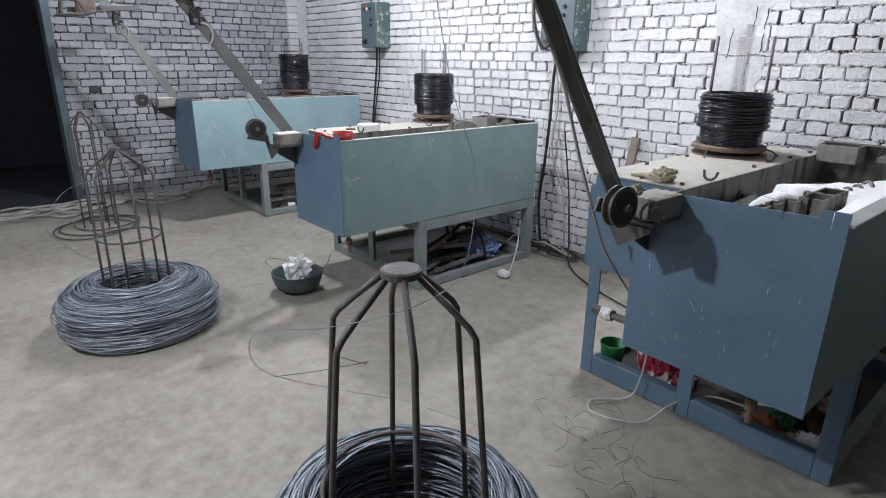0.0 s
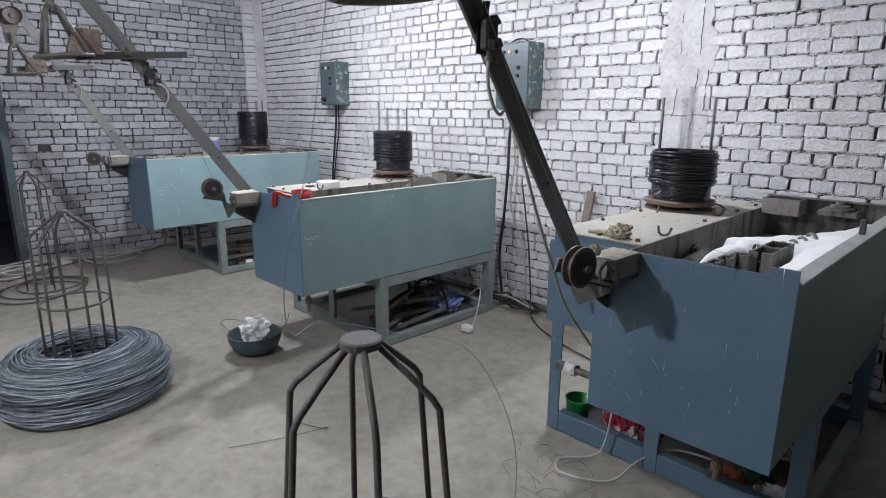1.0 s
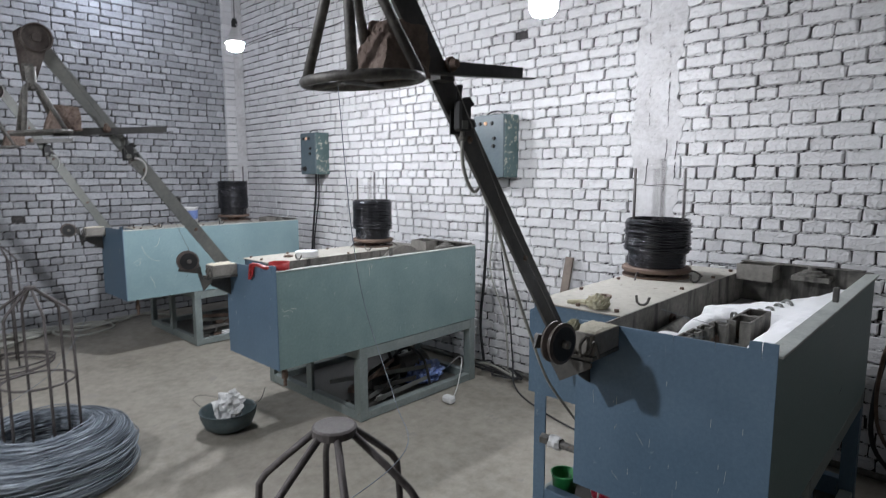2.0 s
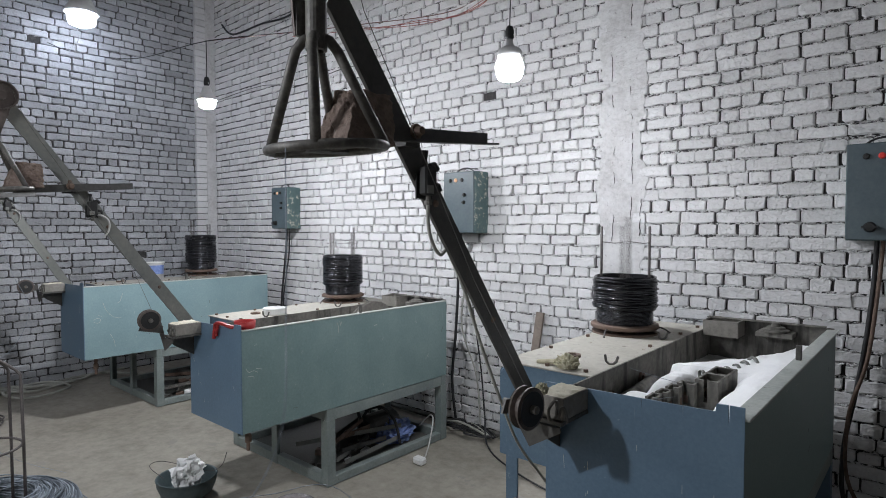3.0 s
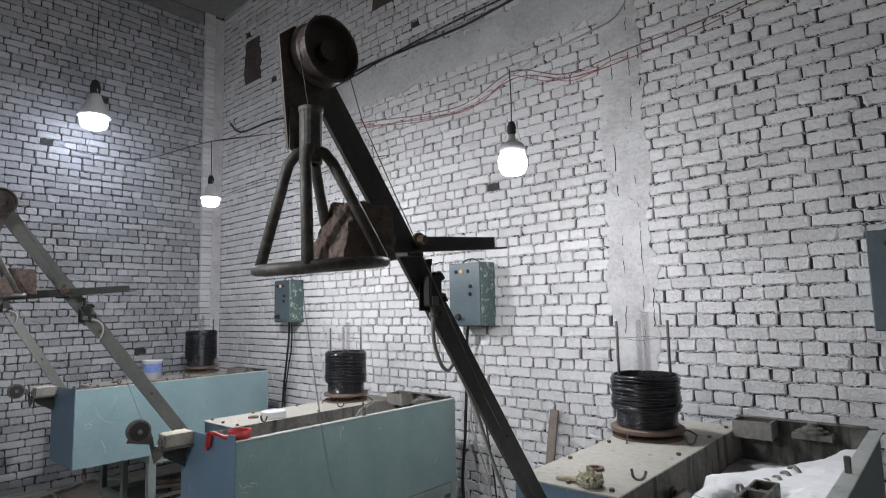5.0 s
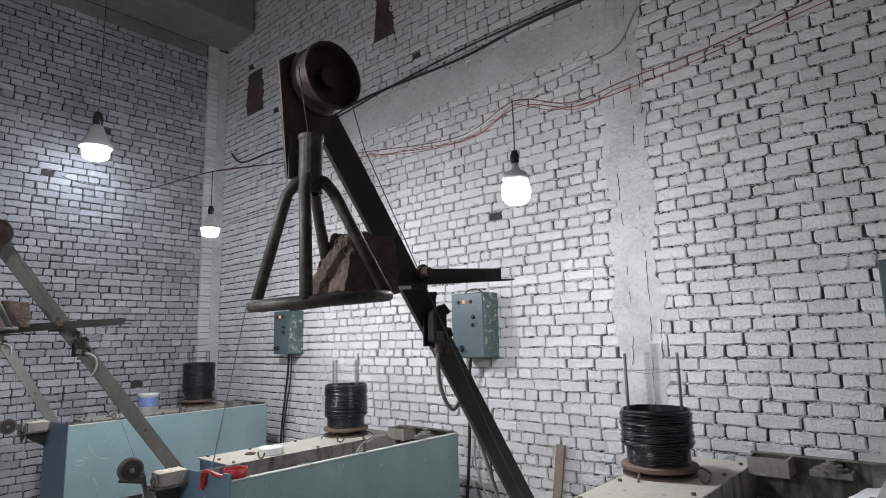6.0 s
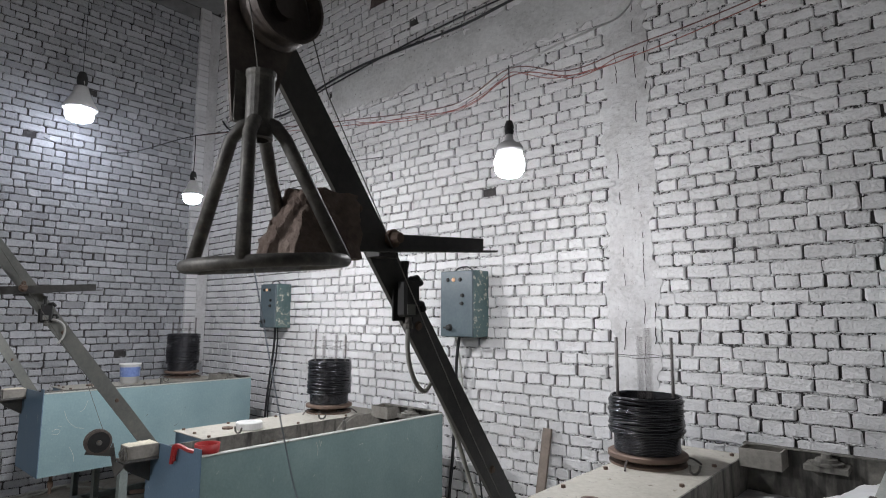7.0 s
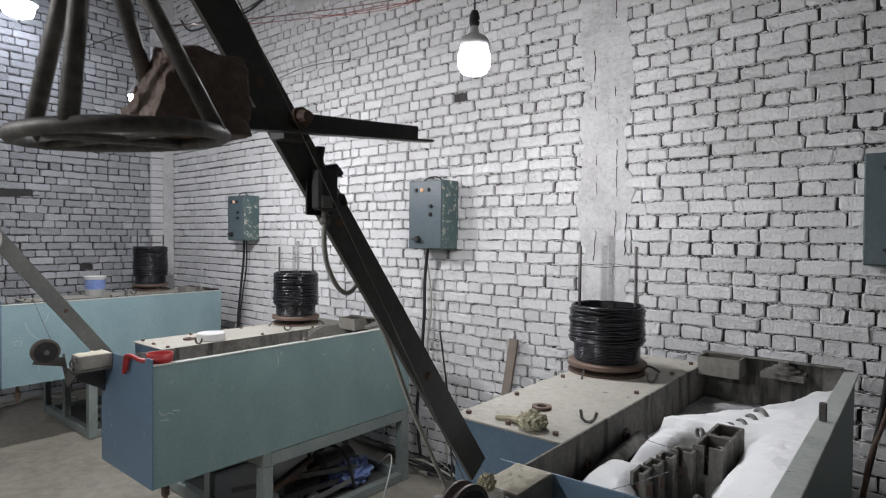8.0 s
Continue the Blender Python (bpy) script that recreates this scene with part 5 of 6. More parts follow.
# red cup and strap at the corner of the second tank
o = thing("red_cup", -1.86, 3.29, 1.165, "red plastic cup hung inside the tank's corner", "cup")
part("wall", lathe(bmesh.new(), [(0.05, 0.0), (0.062, 0.07), (0.066, 0.07), (0.06, 0.0), (0, -0.004)], 20), M_red, o, smooth=True)
strap = smooth_path([(-2.07, 3.195, 1.11), (-2.065, 3.198, 1.16), (-2.05, 3.2, 1.205), (-1.98, 3.205, 1.212), (-1.9, 3.205, 1.205), (-1.86, 3.23, 1.2)], 6)
tagged(part("red_strap", new_tube(strap, 0.012, 6), M_red), "red plastic strap hanging over the end plate", "strap")
tagged(part("red_strap", new_tube(smooth_path([(-2.04, 3.197, 1.13), (-2.03, 3.198, 1.18), (-2.015, 3.202, 1.21)], 5), 0.009, 6), M_red), "red plastic strap hanging over the end plate", "strap")
# bucket on the third tank's cover
o = thing("bucket", -5.42, 4.22, 1.213, "blue and white paint bucket on the tank cover", "bucket")
part("wall", lathe(bmesh.new(), [(0, 0), (0.088, 0.0), (0.1, 0.19), (0.106, 0.195), (0.106, 0.205), (0.095, 0.205), (0.083, 0.01)], 26), M_white, o, smooth=True)
part("blue_band", lathe(bmesh.new(), [(0.0935, 0.07), (0.0995, 0.17)], 26), M_bluebag, o, "blue printed band", smooth=True)

# ---------------------------------------------------------------- things on the floor
o = thing("bowl", -2.4, 3.16, 0, "dark rubber bowl with crumpled paper on the floor", "bowl")
part("wall", lathe(bmesh.new(), [(0, 0.0), (0.11, 0.002), (0.16, 0.035), (0.186, 0.1), (0.19, 0.14), (0.195, 0.143), (0.19, 0.148), (0.18, 0.142), (0.155, 0.055), (0.11, 0.02), (0, 0.018)], 36), M_bowl, o, smooth=True)
for k, (dx, dy, sc) in enumerate(((0.02, 0.02, 1.0), (-0.05, 0.03, 0.8), (0.06, -0.03, 0.85), (-0.01, -0.05, 0.7))):
    bm = bmesh.new()
    bmesh.ops.create_grid(bm, x_segments=9, y_segments=9, size=0.1 * sc)
    for v in bm.verts:
        n1 = noise.noise(Vector((v.co.x * 30, v.co.y * 30, k * 5)))
        v.co.z += 0.05 * n1
        v.co += noise.noise_vector(v.co * 34 + Vector((k * 3, 0, 0))) * 0.018
    bmesh.ops.transform(bm, matrix=pose(-2.4 + dx, 3.16 + dy, 0.155, 55 + 12 * k, 10 - 9 * k, 40 * k), verts=bm.verts)
    tagged(part("paper", bm, M_white), "crumpled white paper stuffed in a bowl", "paper", "crumpled papers in the bowl")
tagged(part("loose_wire", new_tube(smooth_path([(-2.5, 3.05, 0.13), (-2.6, 3.0, 0.2), (-2.66, 3.1, 0.19), (-2.5, 3.2, 0.17), (-2.3, 3.26, 0.17), (-2.2, 3.3, 0.22), (-2.2, 3.34, 0.3)], 6), 0.0022, 5), M_rebar), "bent thin wire sticking out of the bowl", "wire")
o = thing("plug", -1.58, 4.575, 0.0, "white electric plug lying on the floor", "plug")
pb = new_box(-0.05, 0.05, -0.035, 0.035, 0.0, 0.055, bevel=0.014)
part("body", pb, M_white, o)
part("cord", new_tube(smooth_path([(0.03, 0.02, 0.04), (0.02, 0.08, 0.12), (-0.06, 0.22, 0.26), (-0.2, 0.34, 0.25), (-0.4, 0.42, 0.1)], 6), 0.0055, 6), M_cable_pale, o, smooth=True)
cloth_heap("plastic_bag", -2.1, 4.78, 0.012, 0.2, 0.24, 0.2, 5, M_bluebag, "crumpled blue plastic bag under the tank", "bag", 3)
o = thing("old_wheel", -2.3, 4.72, 0.03, "black spoked wheel lying under the tank", "wheel")
m = pose(0, 0, 0.16, 0, 62, 20)
bm = tube(bmesh.new(), [m @ Vector((0.17 * math.cos(a), 0.17 * math.sin(a), 0)) for a in np.linspace(0, 2 * math.pi, 37)[:-1]], 0.014, 8, closed=True)
part("tyre", bm, M_black, o, smooth=True)
for k in range(5):
    a = k * 2 * math.pi / 5
    part("spoke", new_tube([m @ Vector((0, 0, 0)), m @ Vector((0.16 * math.cos(a), 0.16 * math.sin(a), 0))], 0.008, 6), M_black, o)
# rubbish under the tanks
o = thing("pot", -0.175, 4.0, 0.0125, "green plastic pot under the tank", "pot")
part("wall", lathe(bmesh.new(), [(0, 0.0), (0.055, 0.0), (0.07, 0.14), (0.076, 0.15), (0.068, 0.15), (0.05, 0.01)], 22), M_green, o, smooth=True)
cloth_heap("wrapper", 0.07, 4.06, 0.0125, 0.13, 0.1, 0.42, 9, M_rubbish, "red and white printed wrapper under the tank", "wrapper", 2.5)
cloth_heap("wrapper", 0.2, 4.12, 0.0125, 0.09, 0.1, 0.24, 19, M_rubbish, "red and white printed wrapper under the tank", "wrapper", 2.5)
cloth_heap("paper", 0.87, 4.02, 0.0125, 0.09, 0.05, 0.12, 29, M_white, "torn white paper under the tank", "paper", 3.0)
cloth_heap("wrapper", 0.7, 4.1, 0.0125, 0.07, 0.06, 0.18, 39, M_green, "crumpled green wrapper under the tank", "wrapper", 3.0)
cloth_heap("rag", 0.64, 4.02, 0.0125, 0.1, 0.05, 0.11, 49, M_orange, "faded orange cloth under the tank", "rag", 3.0)
rr = random.Random(21)
for x0, x1, y0, y1, k in ((0.4, 0.92, 4.0, 4.6, 16), (-2.35, -1.85, 3.95, 4.5, 9), (-4.9, -4.6, 4.0, 4.6, 5)):
    for i in range(k):
        w, d, h = rr.uniform(0.04, 0.15), rr.uniform(0.03, 0.1), rr.uniform(0.01, 0.05)
        bm = lumpy(new_box(-w / 2, w / 2, -d / 2, d / 2, 0, h, bevel=0.004), 0.008, 30, rr.random() * 9)
        low = min(v.co.z for v in bm.verts)
        bmesh.ops.translate(bm, verts=bm.verts, vec=(0, 0, -low))
        ob = part("scrap", bm, rr.choice((M_wood, M_rust, M_white, M_rag, M_arm, M_powder)))
        ob.matrix_basis = pose(rr.uniform(x0, x1), rr.uniform(y0, y1), 0.0125, 0, 0, rr.uniform(0, 180))
        tagged(ob, "dirty bit of scrap lying under the tank", "scrap", "scraps under the tanks")
# steel bars and a bent hose left under the tanks
for xx in (X1, X2, X3):
    for k in range(9):
        ya, yb = rr.uniform(3.98, 4.3), rr.uniform(4.5, 4.95)
        xa, xb = xx + rr.uniform(-0.6, -0.14), xx + rr.uniform(-0.6, -0.14)
        za = 0.03 + 0.018 * k
        ang = math.atan2(yb - ya, xb - xa)
        l = math.hypot(xb - xa, yb - ya)
        bar_shape = prism(bmesh.new(), [(-0.02, 0), (0.02, 0), (0.02, 0.004), (-0.016, 0.004), (-0.016, 0.035), (-0.02, 0.035)], "x", 0, l)
        ob = part("steel_bar", bar_shape, rr.choice((M_pipe, M_arm_pale, M_rust, M_arm)))
        ob.matrix_basis = pose(xa, ya, za, 0, rr.uniform(-3, 3), math.degrees(ang))
        tagged(ob, "greasy angle iron bar lying under the tank", "steel bar", "steel bars under the tanks")
    arch = smooth_path([(xx - 0.5, 4.55, 0.05), (xx - 0.42, 4.58, 0.26), (xx - 0.28, 4.62, 0.33), (xx - 0.16, 4.66, 0.24), (xx - 0.13, 4.7, 0.03)], 7)
    tagged(part("bent_hose", new_tube(arch, 0.012, 8), M_black, smooth=True), "black rubber hose arched under the tank", "hose", "hoses under the tanks")
# valve on the first machine's leg frame
o = thing("valve", -0.115, 3.845, 0.4, "white taped pipe valve on the machine's leg", "valve")
turn = pose(0, 0, 0, 0, 90, 0)
part("nut", lathe(bmesh.new(), [(0, -0.11), (0.026, -0.11), (0.03, -0.105), (0.03, -0.06), (0.022, -0.055), (0.022, -0.03)], 6, turn), M_pipe, o)
part("body", lathe(bmesh.new(), [(0.022, -0.03), (0.028, -0.025), (0.028, 0.0), (0.02, 0.01), (0.02, 0.43)], 12, turn), M_pipe, o)
tape = lathe(bmesh.new(), [(0.0285, -0.055), (0.036, -0.05), (0.034, -0.03), (0.037, -0.01), (0.033, 0.006), (0.0285, 0.012)], 16, turn)
part("tape", lumpy(tape, 0.008, 40, 3), M_white, o, "loose wraps of white sealing tape")
# hose on the floor by the first machine
hose = smooth_path([(0.12, 3.84, 0.5), (0.14, 3.8, 0.3), (0.11, 3.8, 0.08), (0.07, 3.76, 0.012), (-0.03, 3.62, 0.012), (0.02, 3.53, 0.012), (0.14, 3.56, 0.012), (0.25, 3.66, 0.012), (0.29, 3.84, 0.06), (0.4, 3.98, 0.1), (0.56, 4.1, 0.06)], 8)
tagged(part("hose", new_tube(hose, 0.0055, 8), M_cable_pale, smooth=True), "grey-white hose looped on the floor", "hose")
# clippings of wire on the floor
for i in range(46):
    cx, cy = rr.choice(((0.35, 3.25), (0.15, 3.35), (-0.02, 3.55), (0.5, 3.1))) 
    cx, cy, a, l = cx + rr.gauss(0, 0.12), cy + rr.gauss(0, 0.1), rr.uniform(0, 6.28), rr.uniform(0.03, 0.2)
    b = rr.uniform(-0.7, 0.7)
    pts = smooth_path([(cx, cy, 0.003), (cx + 0.5 * l * math.cos(a), cy + 0.5 * l * math.sin(a), rr.uniform(0.003, 0.03)), (cx + l * math.cos(a + b), cy + l * math.sin(a + b), 0.003)], 4)
    tagged(part("wire_clipping", new_tube(pts, 0.0011, 4), M_rebar), "short bent clipping of dark wire on the floor", "wire", "wire clippings on the floor")
for a, b, c in (((-1.31, 2.45, 0.003), (-1.2, 2.7, 0.003), (-1.12, 2.95, 0.003)), ((-1.5, 2.9, 0.003), (-1.3, 2.85, 0.003), (-1.1, 2.93, 0.003)), ((0.55, 2.75, 0.003), (0.62, 2.9, 0.02), (0.75, 2.85, 0.003))):
    tagged(part("wire_clipping", new_tube(smooth_path([a, b, c], 5), 0.002, 4), M_rebar), "long clipping of dark wire on the floor", "wire", "wire clippings on the floor")
# hoses in a tangle before the doorway
for i in range(9):
    y, x = rr.uniform(1.9, 3.6), rr.uniform(-6.42, -6.1)
    pts = [(x + rr.gauss(0, 0.15), y - 0.9 + 0.35 * k + rr.gauss(0, 0.08), 0.016 + 0.012 * (i % 3)) for k in range(6)]
    tagged(part("floor_hose", new_tube([p if p.x > -6.4 else Vector((-6.4, p.y, p.z)) for p in smooth_path(pts, 7)], 0.014, 7), M_hose, smooth=True), "dusty grey hose lying in a tangle", "hose", "hoses by the doorway")
for k, (cx, cy, r) in enumerate(((-6.1, 2.35, 0.28), (-6.0, 3.2, 0.3), (-6.15, 1.7, 0.25))):
    tagged(part("floor_hose", new_tube([(cx + (r + 0.03 * math.sin(2 * a)) * math.cos(a), cy + r * math.sin(a), 0.05 + 0.012 * math.sin(3 * a)) for a in np.linspace(0, 2 * math.pi * 1.7, 50)], 0.013, 7), M_hose, smooth=True), "dusty grey hose coiled on the floor", "hose", "hoses by the doorway")
for cx, cy, r in ((-5.1, 2.3, 0.36), (-5.3, 2.45, 0.3)):
    tagged(part("wire_hoop", new_tube([(cx + r * math.cos(a), cy + r * math.sin(a), 0.012 + 0.01 * (1 + math.sin(2 * a))) for a in np.linspace(0, 2 * math.pi, 41)[:-1]], 0.008, 6, closed=True), M_rebar, smooth=True), "rusty wire hoop lying on the floor", "hoop")

# ---------------------------------------------------------------- along the walls
o = thing("plank", -1.13, 5.3, 0, "narrow weathered plank leaning against the brick wall", "plank")
part("board", new_box(-0.035, 0.035, -0.012, 0.012, 0, 1.13, bevel=0.003, m=pose(0, 0, 0, -9.5, 3, 0)), M_wood, o)
tagged(part("floor_pipe", new_tube([(-4.2, 5.42, 0.03), (-1.9, 5.4, 0.03), (-0.4, 5.44, 0.035), (1.6, 5.42, 0.03)], 0.022, 10), M_pipe, smooth=True), "grey steel pipe lying along the wall", "pipe")


def cable(name, pts, r, mat, label, group="cables on the wall"):
    return tagged(part(name, new_tube(smooth_path(pts, 7), r, 7), mat, smooth=True), label, "cable", group)


cable("wall_cable", [(1.13, 5.46, 1.76), (1.12, 5.47, 1.5), (1.09, 5.46, 1.15), (1.05, 5.45, 0.85), (1.0, 5.44, 0.5), (1.02, 5.42, 0.2), (1.2, 5.35, 0.03)], 0.013, M_cable, "thick black cable hanging down the brick wall")
cable("wall_cable", [(1.16, 5.46, 1.76), (1.14, 5.46, 1.45), (1.1, 5.45, 1.05), (1.02, 5.43, 0.7), (1.04, 5.42, 0.3), (1.3, 5.3, 0.03)], 0.011, M_rust, "brown cable hanging down the brick wall")
cable("wall_cable", [(-1.87, 5.44, 1.79), (-1.92, 5.46, 1.55), (-1.93, 5.46, 1.2), (-1.95, 5.45, 0.8), (-1.98, 5.44, 0.4), (-1.9, 5.4, 0.05)], 0.013, M_cable, "thick black cable hanging down the brick wall")
cable("wall_cable", [(-1.93, 5.44, 1.79), (-1.9, 5.47, 1.6), (-1.86, 5.47, 1.3), (-1.88, 5.46, 0.9), (-1.7, 5.44, 0.5), (-1.62, 5.4, 0.05)], 0.008, M_hose, "grey cable hanging down the brick wall")
cable("wall_cable", [(-4.6, 5.44, 1.8), (-4.64, 5.46, 1.6), (-4.7, 5.46, 1.25), (-4.74, 5.45, 0.9), (-4.75, 5.45, 0.5), (-4.6, 5.4, 0.05)], 0.013, M_cable, "thick black cable hanging down the brick wall")
cable("wall_cable", [(-4.55, 5.44, 1.8), (-4.6, 5.47, 1.5), (-4.66, 5.46, 1.2), (-4.7, 5.45, 0.8), (-4.5, 5.4, 0.05)], 0.008, M_cable, "thin black cable hanging down the brick wall")
cable("wall_cable", [(0.172, 2.86, 1.73), (0.17, 2.945, 1.6), (0.16, 3.05, 1.4), (0.135, 3.2, 1.17), (0.1, 3.38, 0.93), (0.07, 3.6, 0.72), (0.09, 3.8, 0.5), (0.1, 3.85, 0.43)], 0.006, M_hose, "pale cable hanging from the arm to the valve")
cable("wall_cable", [(-1.75, 5.45, 1.1), (-1.62, 5.4, 0.6), (-1.5, 5.3, 0.2), (-1.35, 5.15, 0.015), (-0.9, 4.9, 0.012), (-0.4, 4.75, 0.012)], 0.007, M_cable, "black cable running over the floor")
for k in range(5):
    cable("floor_cable", [(-1.9 + rr.uniform(-0.2, 0.3), 5.35, 0.02), (-1.7 + rr.gauss(0, 0.1), 5.2, 0.05 + 0.03 * k), (-1.55 + rr.gauss(0, 0.1), 5.3, 0.04), (-1.7 + rr.gauss(0, 0.1), 5.42, 0.06), (-1.85, 5.3, 0.02)], 0.009, rr.choice((M_cable, M_hose)), "tangled cable at the foot of the wall", "cables at the wall's foot")
for k in range(4):
    cable("floor_cable", [(1.2 + rr.uniform(0, 0.3), 5.3, 0.02), (1.4 + rr.gauss(0, 0.1), 5.1, 0.05 + 0.03 * k), (1.6 + rr.gauss(0, 0.1), 5.25, 0.04), (1.4 + rr.gauss(0, 0.1), 5.4, 0.06), (1.2, 5.3, 0.02)], 0.009, rr.choice((M_cable, M_hose)), "tangled cable at the foot of the wall", "cables at the wall's foot")
# overhead flex that carries the bulbs
string = [(-6.45, 3.5, 3.95), (-6.2, 3.6, 3.84), (-5.5, 3.6, 3.655), (-4.35, 3.65, 3.4), (-3.16, 3.73, 3.33), (-2.4, 4.0, 3.3), (-1.9, 4.28, 3.32), (-1.0, 4.3, 3.21), (-0.56, 4.3, 3.32), (-0.2, 4.3, 3.2), (0.17, 4.3, 3.225), (0.76, 4.3, 3.275), (2.5, 4.4, 3.6), (4.99, 4.5, 4.2)]
cable("lamp_wire", string[:6], 0.0035, M_cable, "thin black flex strung between the bulbs", "overhead wires")
cable("lamp_wire", string[4:], 0.0032, M_cable_brown, "thin brown flex strung between the bulbs", "overhead wires")
for k in range(2):
    cable("lamp_wire", [(x + 0.015 * math.sin(5 * i + k), y + 0.015, z - 0.012 - 0.03 * abs(math.sin(2.3 * i + 1.7 * k))) for i, (x, y, z) in enumerate(smooth_path(string[6:11], 3))], 0.0022, M_cable_red, "red flex twisted round the lamp wires", "overhead wires")
cable("lamp_wire", [(x + 0.02, y + 0.02, z - 0.03 * (1 + 0.5 * math.sin(3 * k))) for k, (x, y, z) in enumerate(string[5:])], 0.0024, M_cable_red, "thin red flex strung between the bulbs", "overhead wires")
cable("lamp_wire", [(-0.95, 4.3, 3.2), (-0.75, 4.31, 3.26), (-0.572, 4.3, 3.31), (-0.4, 4.42, 3.42), (-0.2, 4.6, 3.55), (-0.1, 4.8, 3.7), (-0.05, 5.0, 4.0), (0.05, 5.3, 4.45), (0.1, 5.52, 4.9)], 0.0065, M_white, "white twin flex rising to the wall", "overhead wires")
for bx, by, shine in BACK_BULBS:
    cable("lamp_wire", [(bx, by, 3.42), (bx, by, 4.6), (bx, by, ROOF + 0.005)], 0.004, M_cable, "thin flex from the ceiling to a bulb", "overhead wires")
cable("lamp_wire", [(LAMP3[0], LAMP3[1], LAMP3[2] + 1.14), (LAMP3[0], LAMP3[1], 5.8), (LAMP3[0], LAMP3[1], ROOF + 0.005)], 0.0035, M_cable, "thin flex from the ceiling to a bulb", "overhead wires")
cable("lamp_wire", [(-6.0, 3.59, 3.79), (-5.9, 3.62, 3.86), (-5.78, 3.6, 3.83), (-5.7, 3.6, 3.9)], 0.003, M_cable_pale, "stripped pale flex end twisted on the wire", "overhead wires")
# cable along the tie beam
cable("wall_cable", [(-6.2, 5.505, 4.62), (-5.9, 5.5, 4.42), (-5.2, 5.5, 4.4), (-4.6, 5.5, 4.36), (-4.0, 5.5, 4.5), (-3.3, 5.5, 4.56), (-2.6, 5.505, 4.55), (-1.9, 5.5, 4.53), (-1.2, 5.505, 4.58), (-0.3, 5.49, 4.56), (1.0, 5.5, 4.55), (3.5, 5.5, 4.6)], 0.012, M_cable, "black cable sagging along the concrete beam")
cable("wall_cable", [(-4.6, 5.505, 4.4), (-3.6, 5.505, 4.5), (-2.6, 5.5, 4.58), (-1.6, 5.5, 4.62), (0.2, 5.5, 4.6)], 0.008, M_cable, "second black cable along the concrete beam")
cable("wall_cable", [(-6.3, 5.5, 3.6), (-5.2, 5.5, 3.62), (-4.4, 5.505, 3.5), (-3.6, 5.505, 3.55), (-2.9, 5.5, 3.5)], 0.004, M_cable, "thin wire tacked along the brick wall")
# soot-dark patches where bricks were knocked out
for x, z, w, h in ((-5.64, 5.07, 0.4, 0.62), (-3.02, 5.16, 0.26, 0.6)):
    tagged(part("wall_patch", slab_mesh(ragged_slab(x - w / 2 - LEFT_X, x + w / 2 - LEFT_X, z, z + h, 0, 0.04, 0.07, x), at_north, 0.011), M_raw_brick), "rough unpainted patch in the brick wall", "patch", kind="structure")

# ---------------------------------------------------------------- wire leaving the coils


def whirling_wire(x, y, r, z0, z1, label):
    o = thing("whirling_wire", x, y, 0, label, "wire", "wires leaving the coils")
    path = [(0.012, 0.07, z1), (0.02, 0.15, 0.82 * z1), (0.04, 0.226, 0.7 * z1), (0.138, 0.103, 0.593 * z1), (0.188, -0.09, 0.573 * z1), (0.04, -0.248, 0.54 * z1), (-0.16, -0.351, 0.51 * z1), (-0.34, -0.27, 0.4 * z1), (-0.4, 0.0, 0.3 * z1), (-0.33, 0.25, z0 + 0.06), (-0.1, r, z0)]
    pts = smooth_path(path, 8)
    part("strand", new_tube(pts, 0.0012, 5), M_wire, o, smooth=True)
    return o


LOOSE = [(whirling_wire(0.262, 2.185, 0.42, 0.42, 2.0, "thin bright wire whirling up from the coil"), -160.0, 0.0),
         (whirling_wire(-2.5, 2.09, 0.42, 0.32, 1.93, "thin bright wire rising from the far coil"), -140.0, 60.0)]

# ---------------------------------------------------------------- brick faces


def keep_north(u, v, half):
    if PIL0 + 0.08 < u - half and u + half < PIL1 - 0.08:
        return False
    return not (BAND0 + 0.07 < v < BAND1 - 0.06 and BAND_END < u < PIL0)


def single_north(u, v):
    x = LEFT_X + u
    return -2.05 < x < 1.55 and 1.2 < v < 2.28


def keep_west(u, v, half):
    y = u - 6.0
    if y - half > 5.26 or y < -1.0:
        return False
    if DOOR_Y0 - half < y < DOOR_Y1 and v < DOOR_TOP + 0.03:
        return False
    return True


def bed_strips(at, spans, height, skip):
    """Thin beds of squeezed mortar between the courses."""
    verts, faces = [], []
    v = COURSE
    while v < height:
        for a, b in spans:
            if skip(v):
                continue
            k = int((b - a) / 0.05)
            base = len(verts)
            for i in range(k + 1):
                u = a + (b - a) * i / k
                o = -0.011 + 0.015 * noise.noise(Vector((u * 9, v * 31, 0))) + 0.005 * noise.noise(Vector((u * 31, v * 31, 6)))
                s = 0.006 * noise.noise(Vector((u * 0.8, v * 1.3, 3)))
                hh = 0.009 + 0.005 * noise.noise(Vector((u * 14, v * 17, 4)))
                verts += [at(u, -0.024, v - hh + s), at(u, o, v - hh * 0.8 + s), at(u, o, v + hh * 0.8 + s), at(u, -0.024, v + hh + s)]
            for i in range(k):
                p = base + 4 * i
                for j in range(3):
                    faces.append((p + j, p + j + 4, p + j + 5, p + j + 1))
        v += COURSE
    return verts, faces


vs, fs, loose = brick_wall("wall_north", "", at_north, 11.2, ROOF, keep_north, single_north)
tagged(solid("brickwork", vs, fs, M_brick, wall_north), kind="stuff")
bv, bf = bed_strips(at_north, ((2.4, PIL0), (PIL1, 11.2)), ROOF, lambda v: False)
tagged(solid("mortar_beds", bv, bf, M_bed, wall_north), kind="stuff")
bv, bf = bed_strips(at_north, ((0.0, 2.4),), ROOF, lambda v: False)
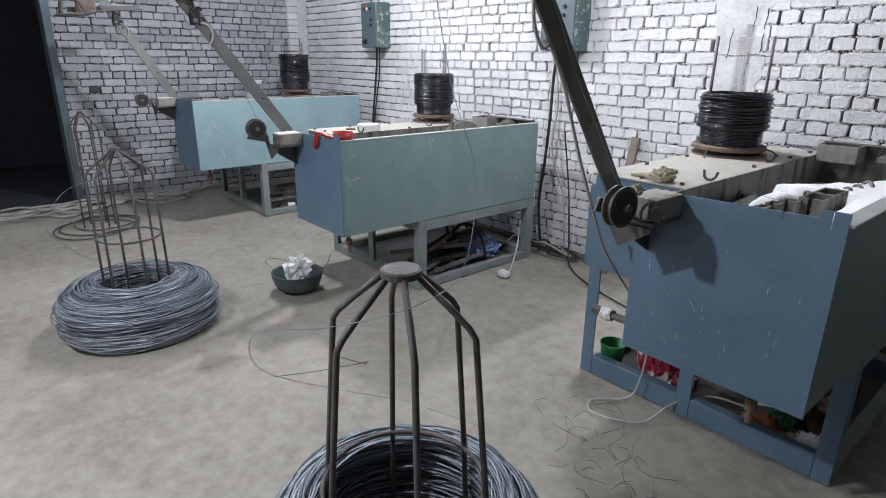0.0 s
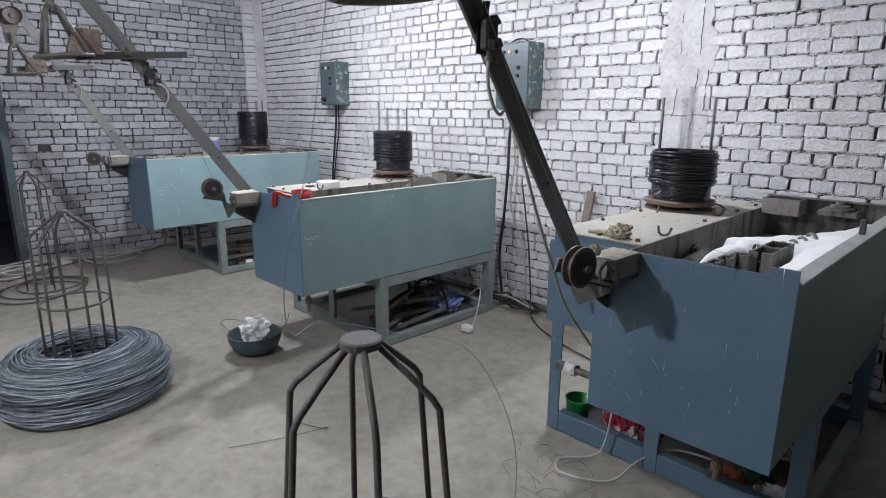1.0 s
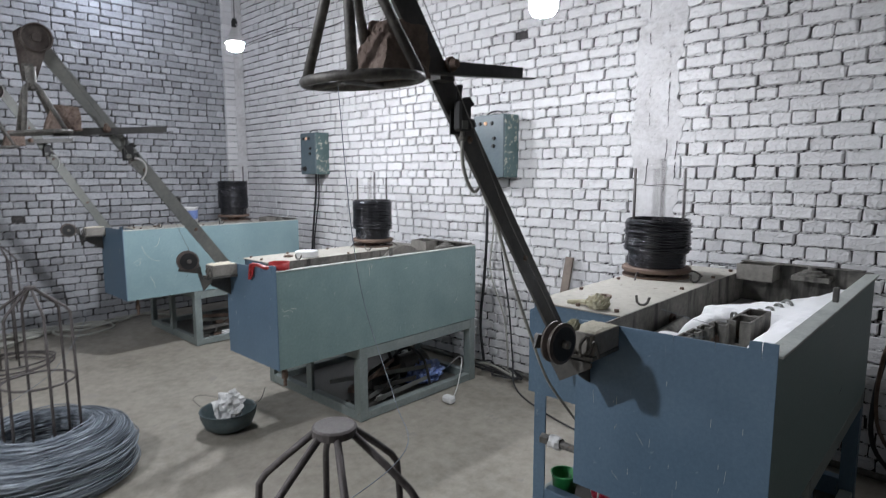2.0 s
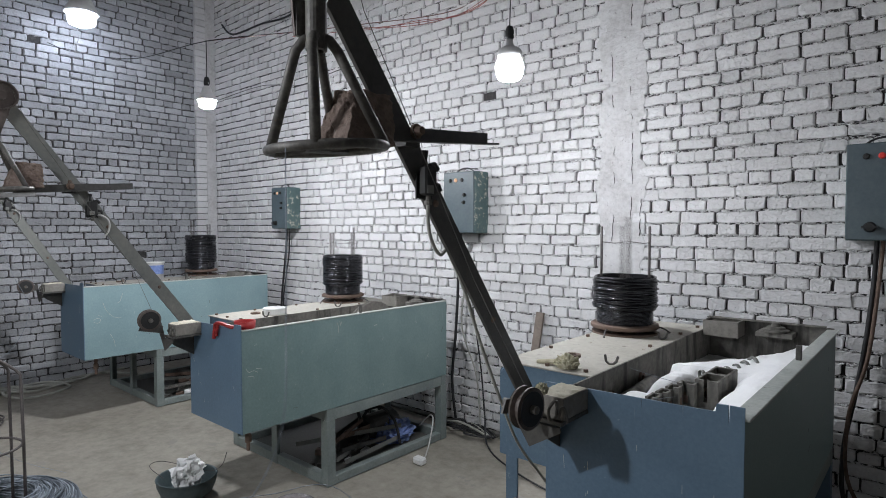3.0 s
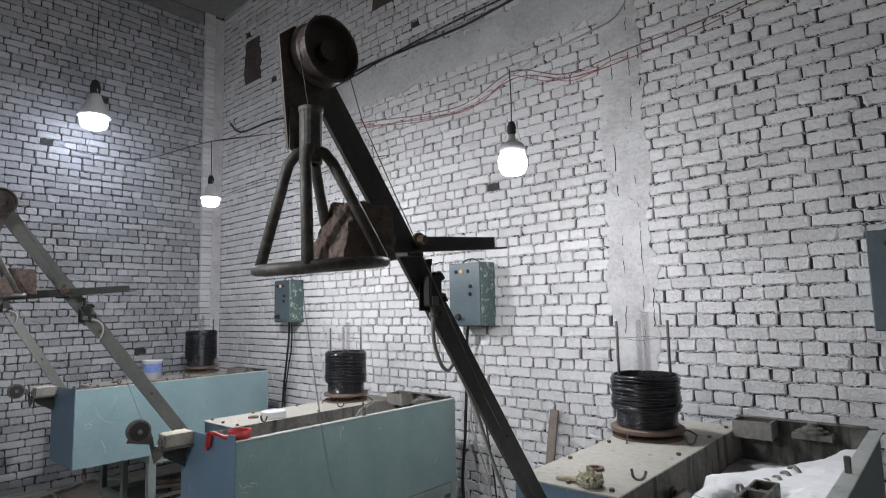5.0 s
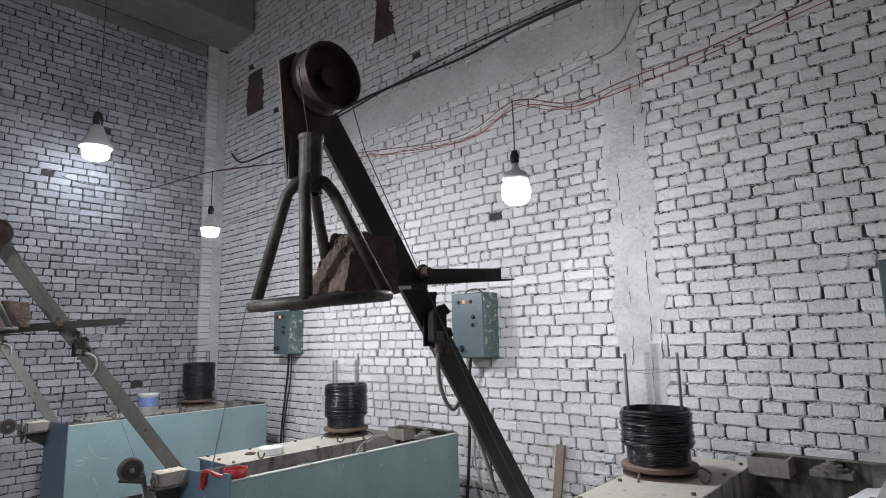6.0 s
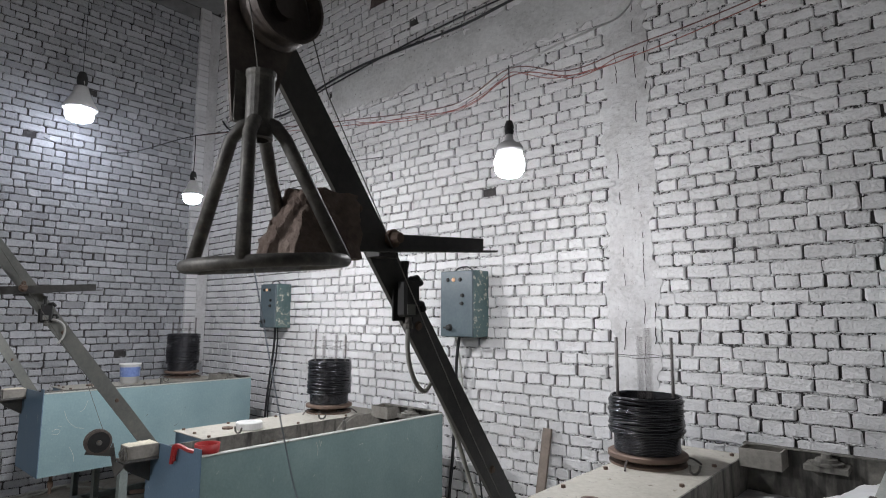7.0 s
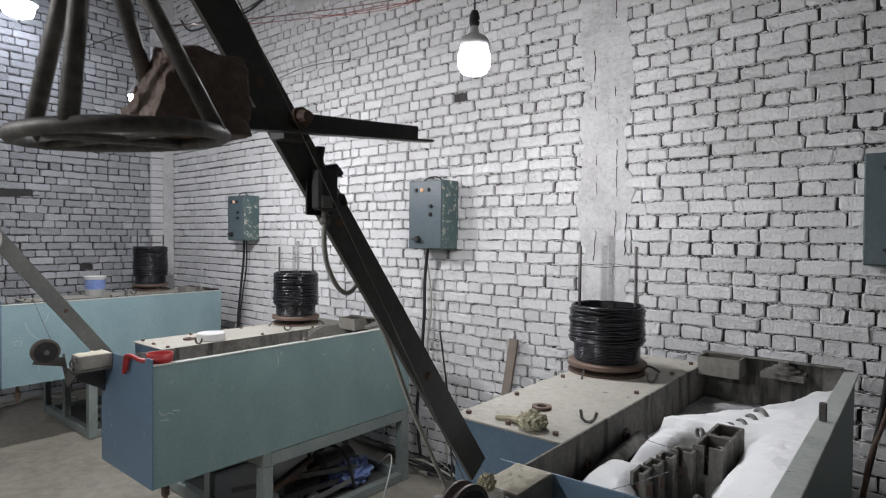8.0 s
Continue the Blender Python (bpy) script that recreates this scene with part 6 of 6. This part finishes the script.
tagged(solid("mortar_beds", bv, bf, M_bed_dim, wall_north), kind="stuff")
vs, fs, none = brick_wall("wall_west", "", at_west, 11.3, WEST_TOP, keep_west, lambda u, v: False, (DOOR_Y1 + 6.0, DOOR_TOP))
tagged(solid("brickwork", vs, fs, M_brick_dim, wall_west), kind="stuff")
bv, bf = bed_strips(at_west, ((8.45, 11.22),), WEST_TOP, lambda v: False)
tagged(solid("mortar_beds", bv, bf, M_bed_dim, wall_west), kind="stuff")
# crumbs of squeezed-out mortar along the beds
r = random.Random(77)
cv, cf = [], []
for k in range(22000):
    u = r.uniform(2.2, 8.6)
    v = COURSE * r.randrange(9, 56) + r.gauss(0, 0.004)
    if PIL0 - 0.02 < u < PIL1 + 0.02 or (BAND0 + 0.02 < v < BAND1 - 0.02 and u > BAND_END):
        continue
    sg = 0.006 * noise.noise(Vector((u * 0.8, v * 1.3, 3)))
    sx, sz, so = r.uniform(0.004, 0.016), r.uniform(0.003, 0.008), r.uniform(0.004, 0.011)
    o0 = r.uniform(-0.006, 0.0)
    base = len(cv)
    for q in ((-sx, 0, 0), (sx, 0, 0), (0, 0, -sz), (0, 0, sz), (r.uniform(-0.5, 0.5) * sx, so, 0)):
        cv.append(at_north(u + q[0], o0 + q[1], v + sg + q[2] + r.uniform(-0.001, 0.001)))
    cf += [(base, base + 2, base + 4), (base + 2, base + 1, base + 4), (base + 1, base + 3, base + 4), (base + 3, base, base + 4)]
tagged(solid("mortar_crumbs", cv, cf, M_brick, wall_north), kind="stuff")
# the bricks of the best lit stretch, one by one, on a few shared meshes
shapes = {}
for u, v, w, h, depth in loose[:300]:
    key = (round(w / 0.012), rng.randrange(7))
    if key not in shapes:
        sv, sf = brick_shell(key[0] * 0.012, 0.073, 0.0, rng, chamfer=rng.uniform(0.002, 0.007), along=2)
        me = bpy.data.meshes.new("brick")
        me.from_pydata([(x, -y, z) for x, y, z in sv], [], sf)
        me.materials.append(M_brick_part)
        shapes[key] = me
    ob = new("brick", shapes[key])
    ob.parent = wall_north
    x, y, z = at_north(u, depth, v)
    ob.matrix_basis = pose(x, y, z, 0, rng.gauss(0, 0.5), 0)


def motions():
    """The take-up spools spin; the loose wire whirls round as it leaves its coil."""
    for ob, speed, start in LOOSE:
        m0 = ob.matrix_basis.copy()
        walk(ob, [(k / 10, m0 @ pose(0, 0, 0, 0, 0, start + speed * k / 10)) for k in range(0, 81)])
    frames = [k / 30 for k in range(0, 241)]
    for ob, speed, start in zip(SPOOLS, (1440.0, 1200.0, 1290.0), (300.0, 90.0, 10.0)):
        m0 = ob.matrix_basis.copy()
        walk(ob, [(t, m0 @ pose(0, 0, 0, 0, 0, start + speed * t)) for t in frames])


motions()
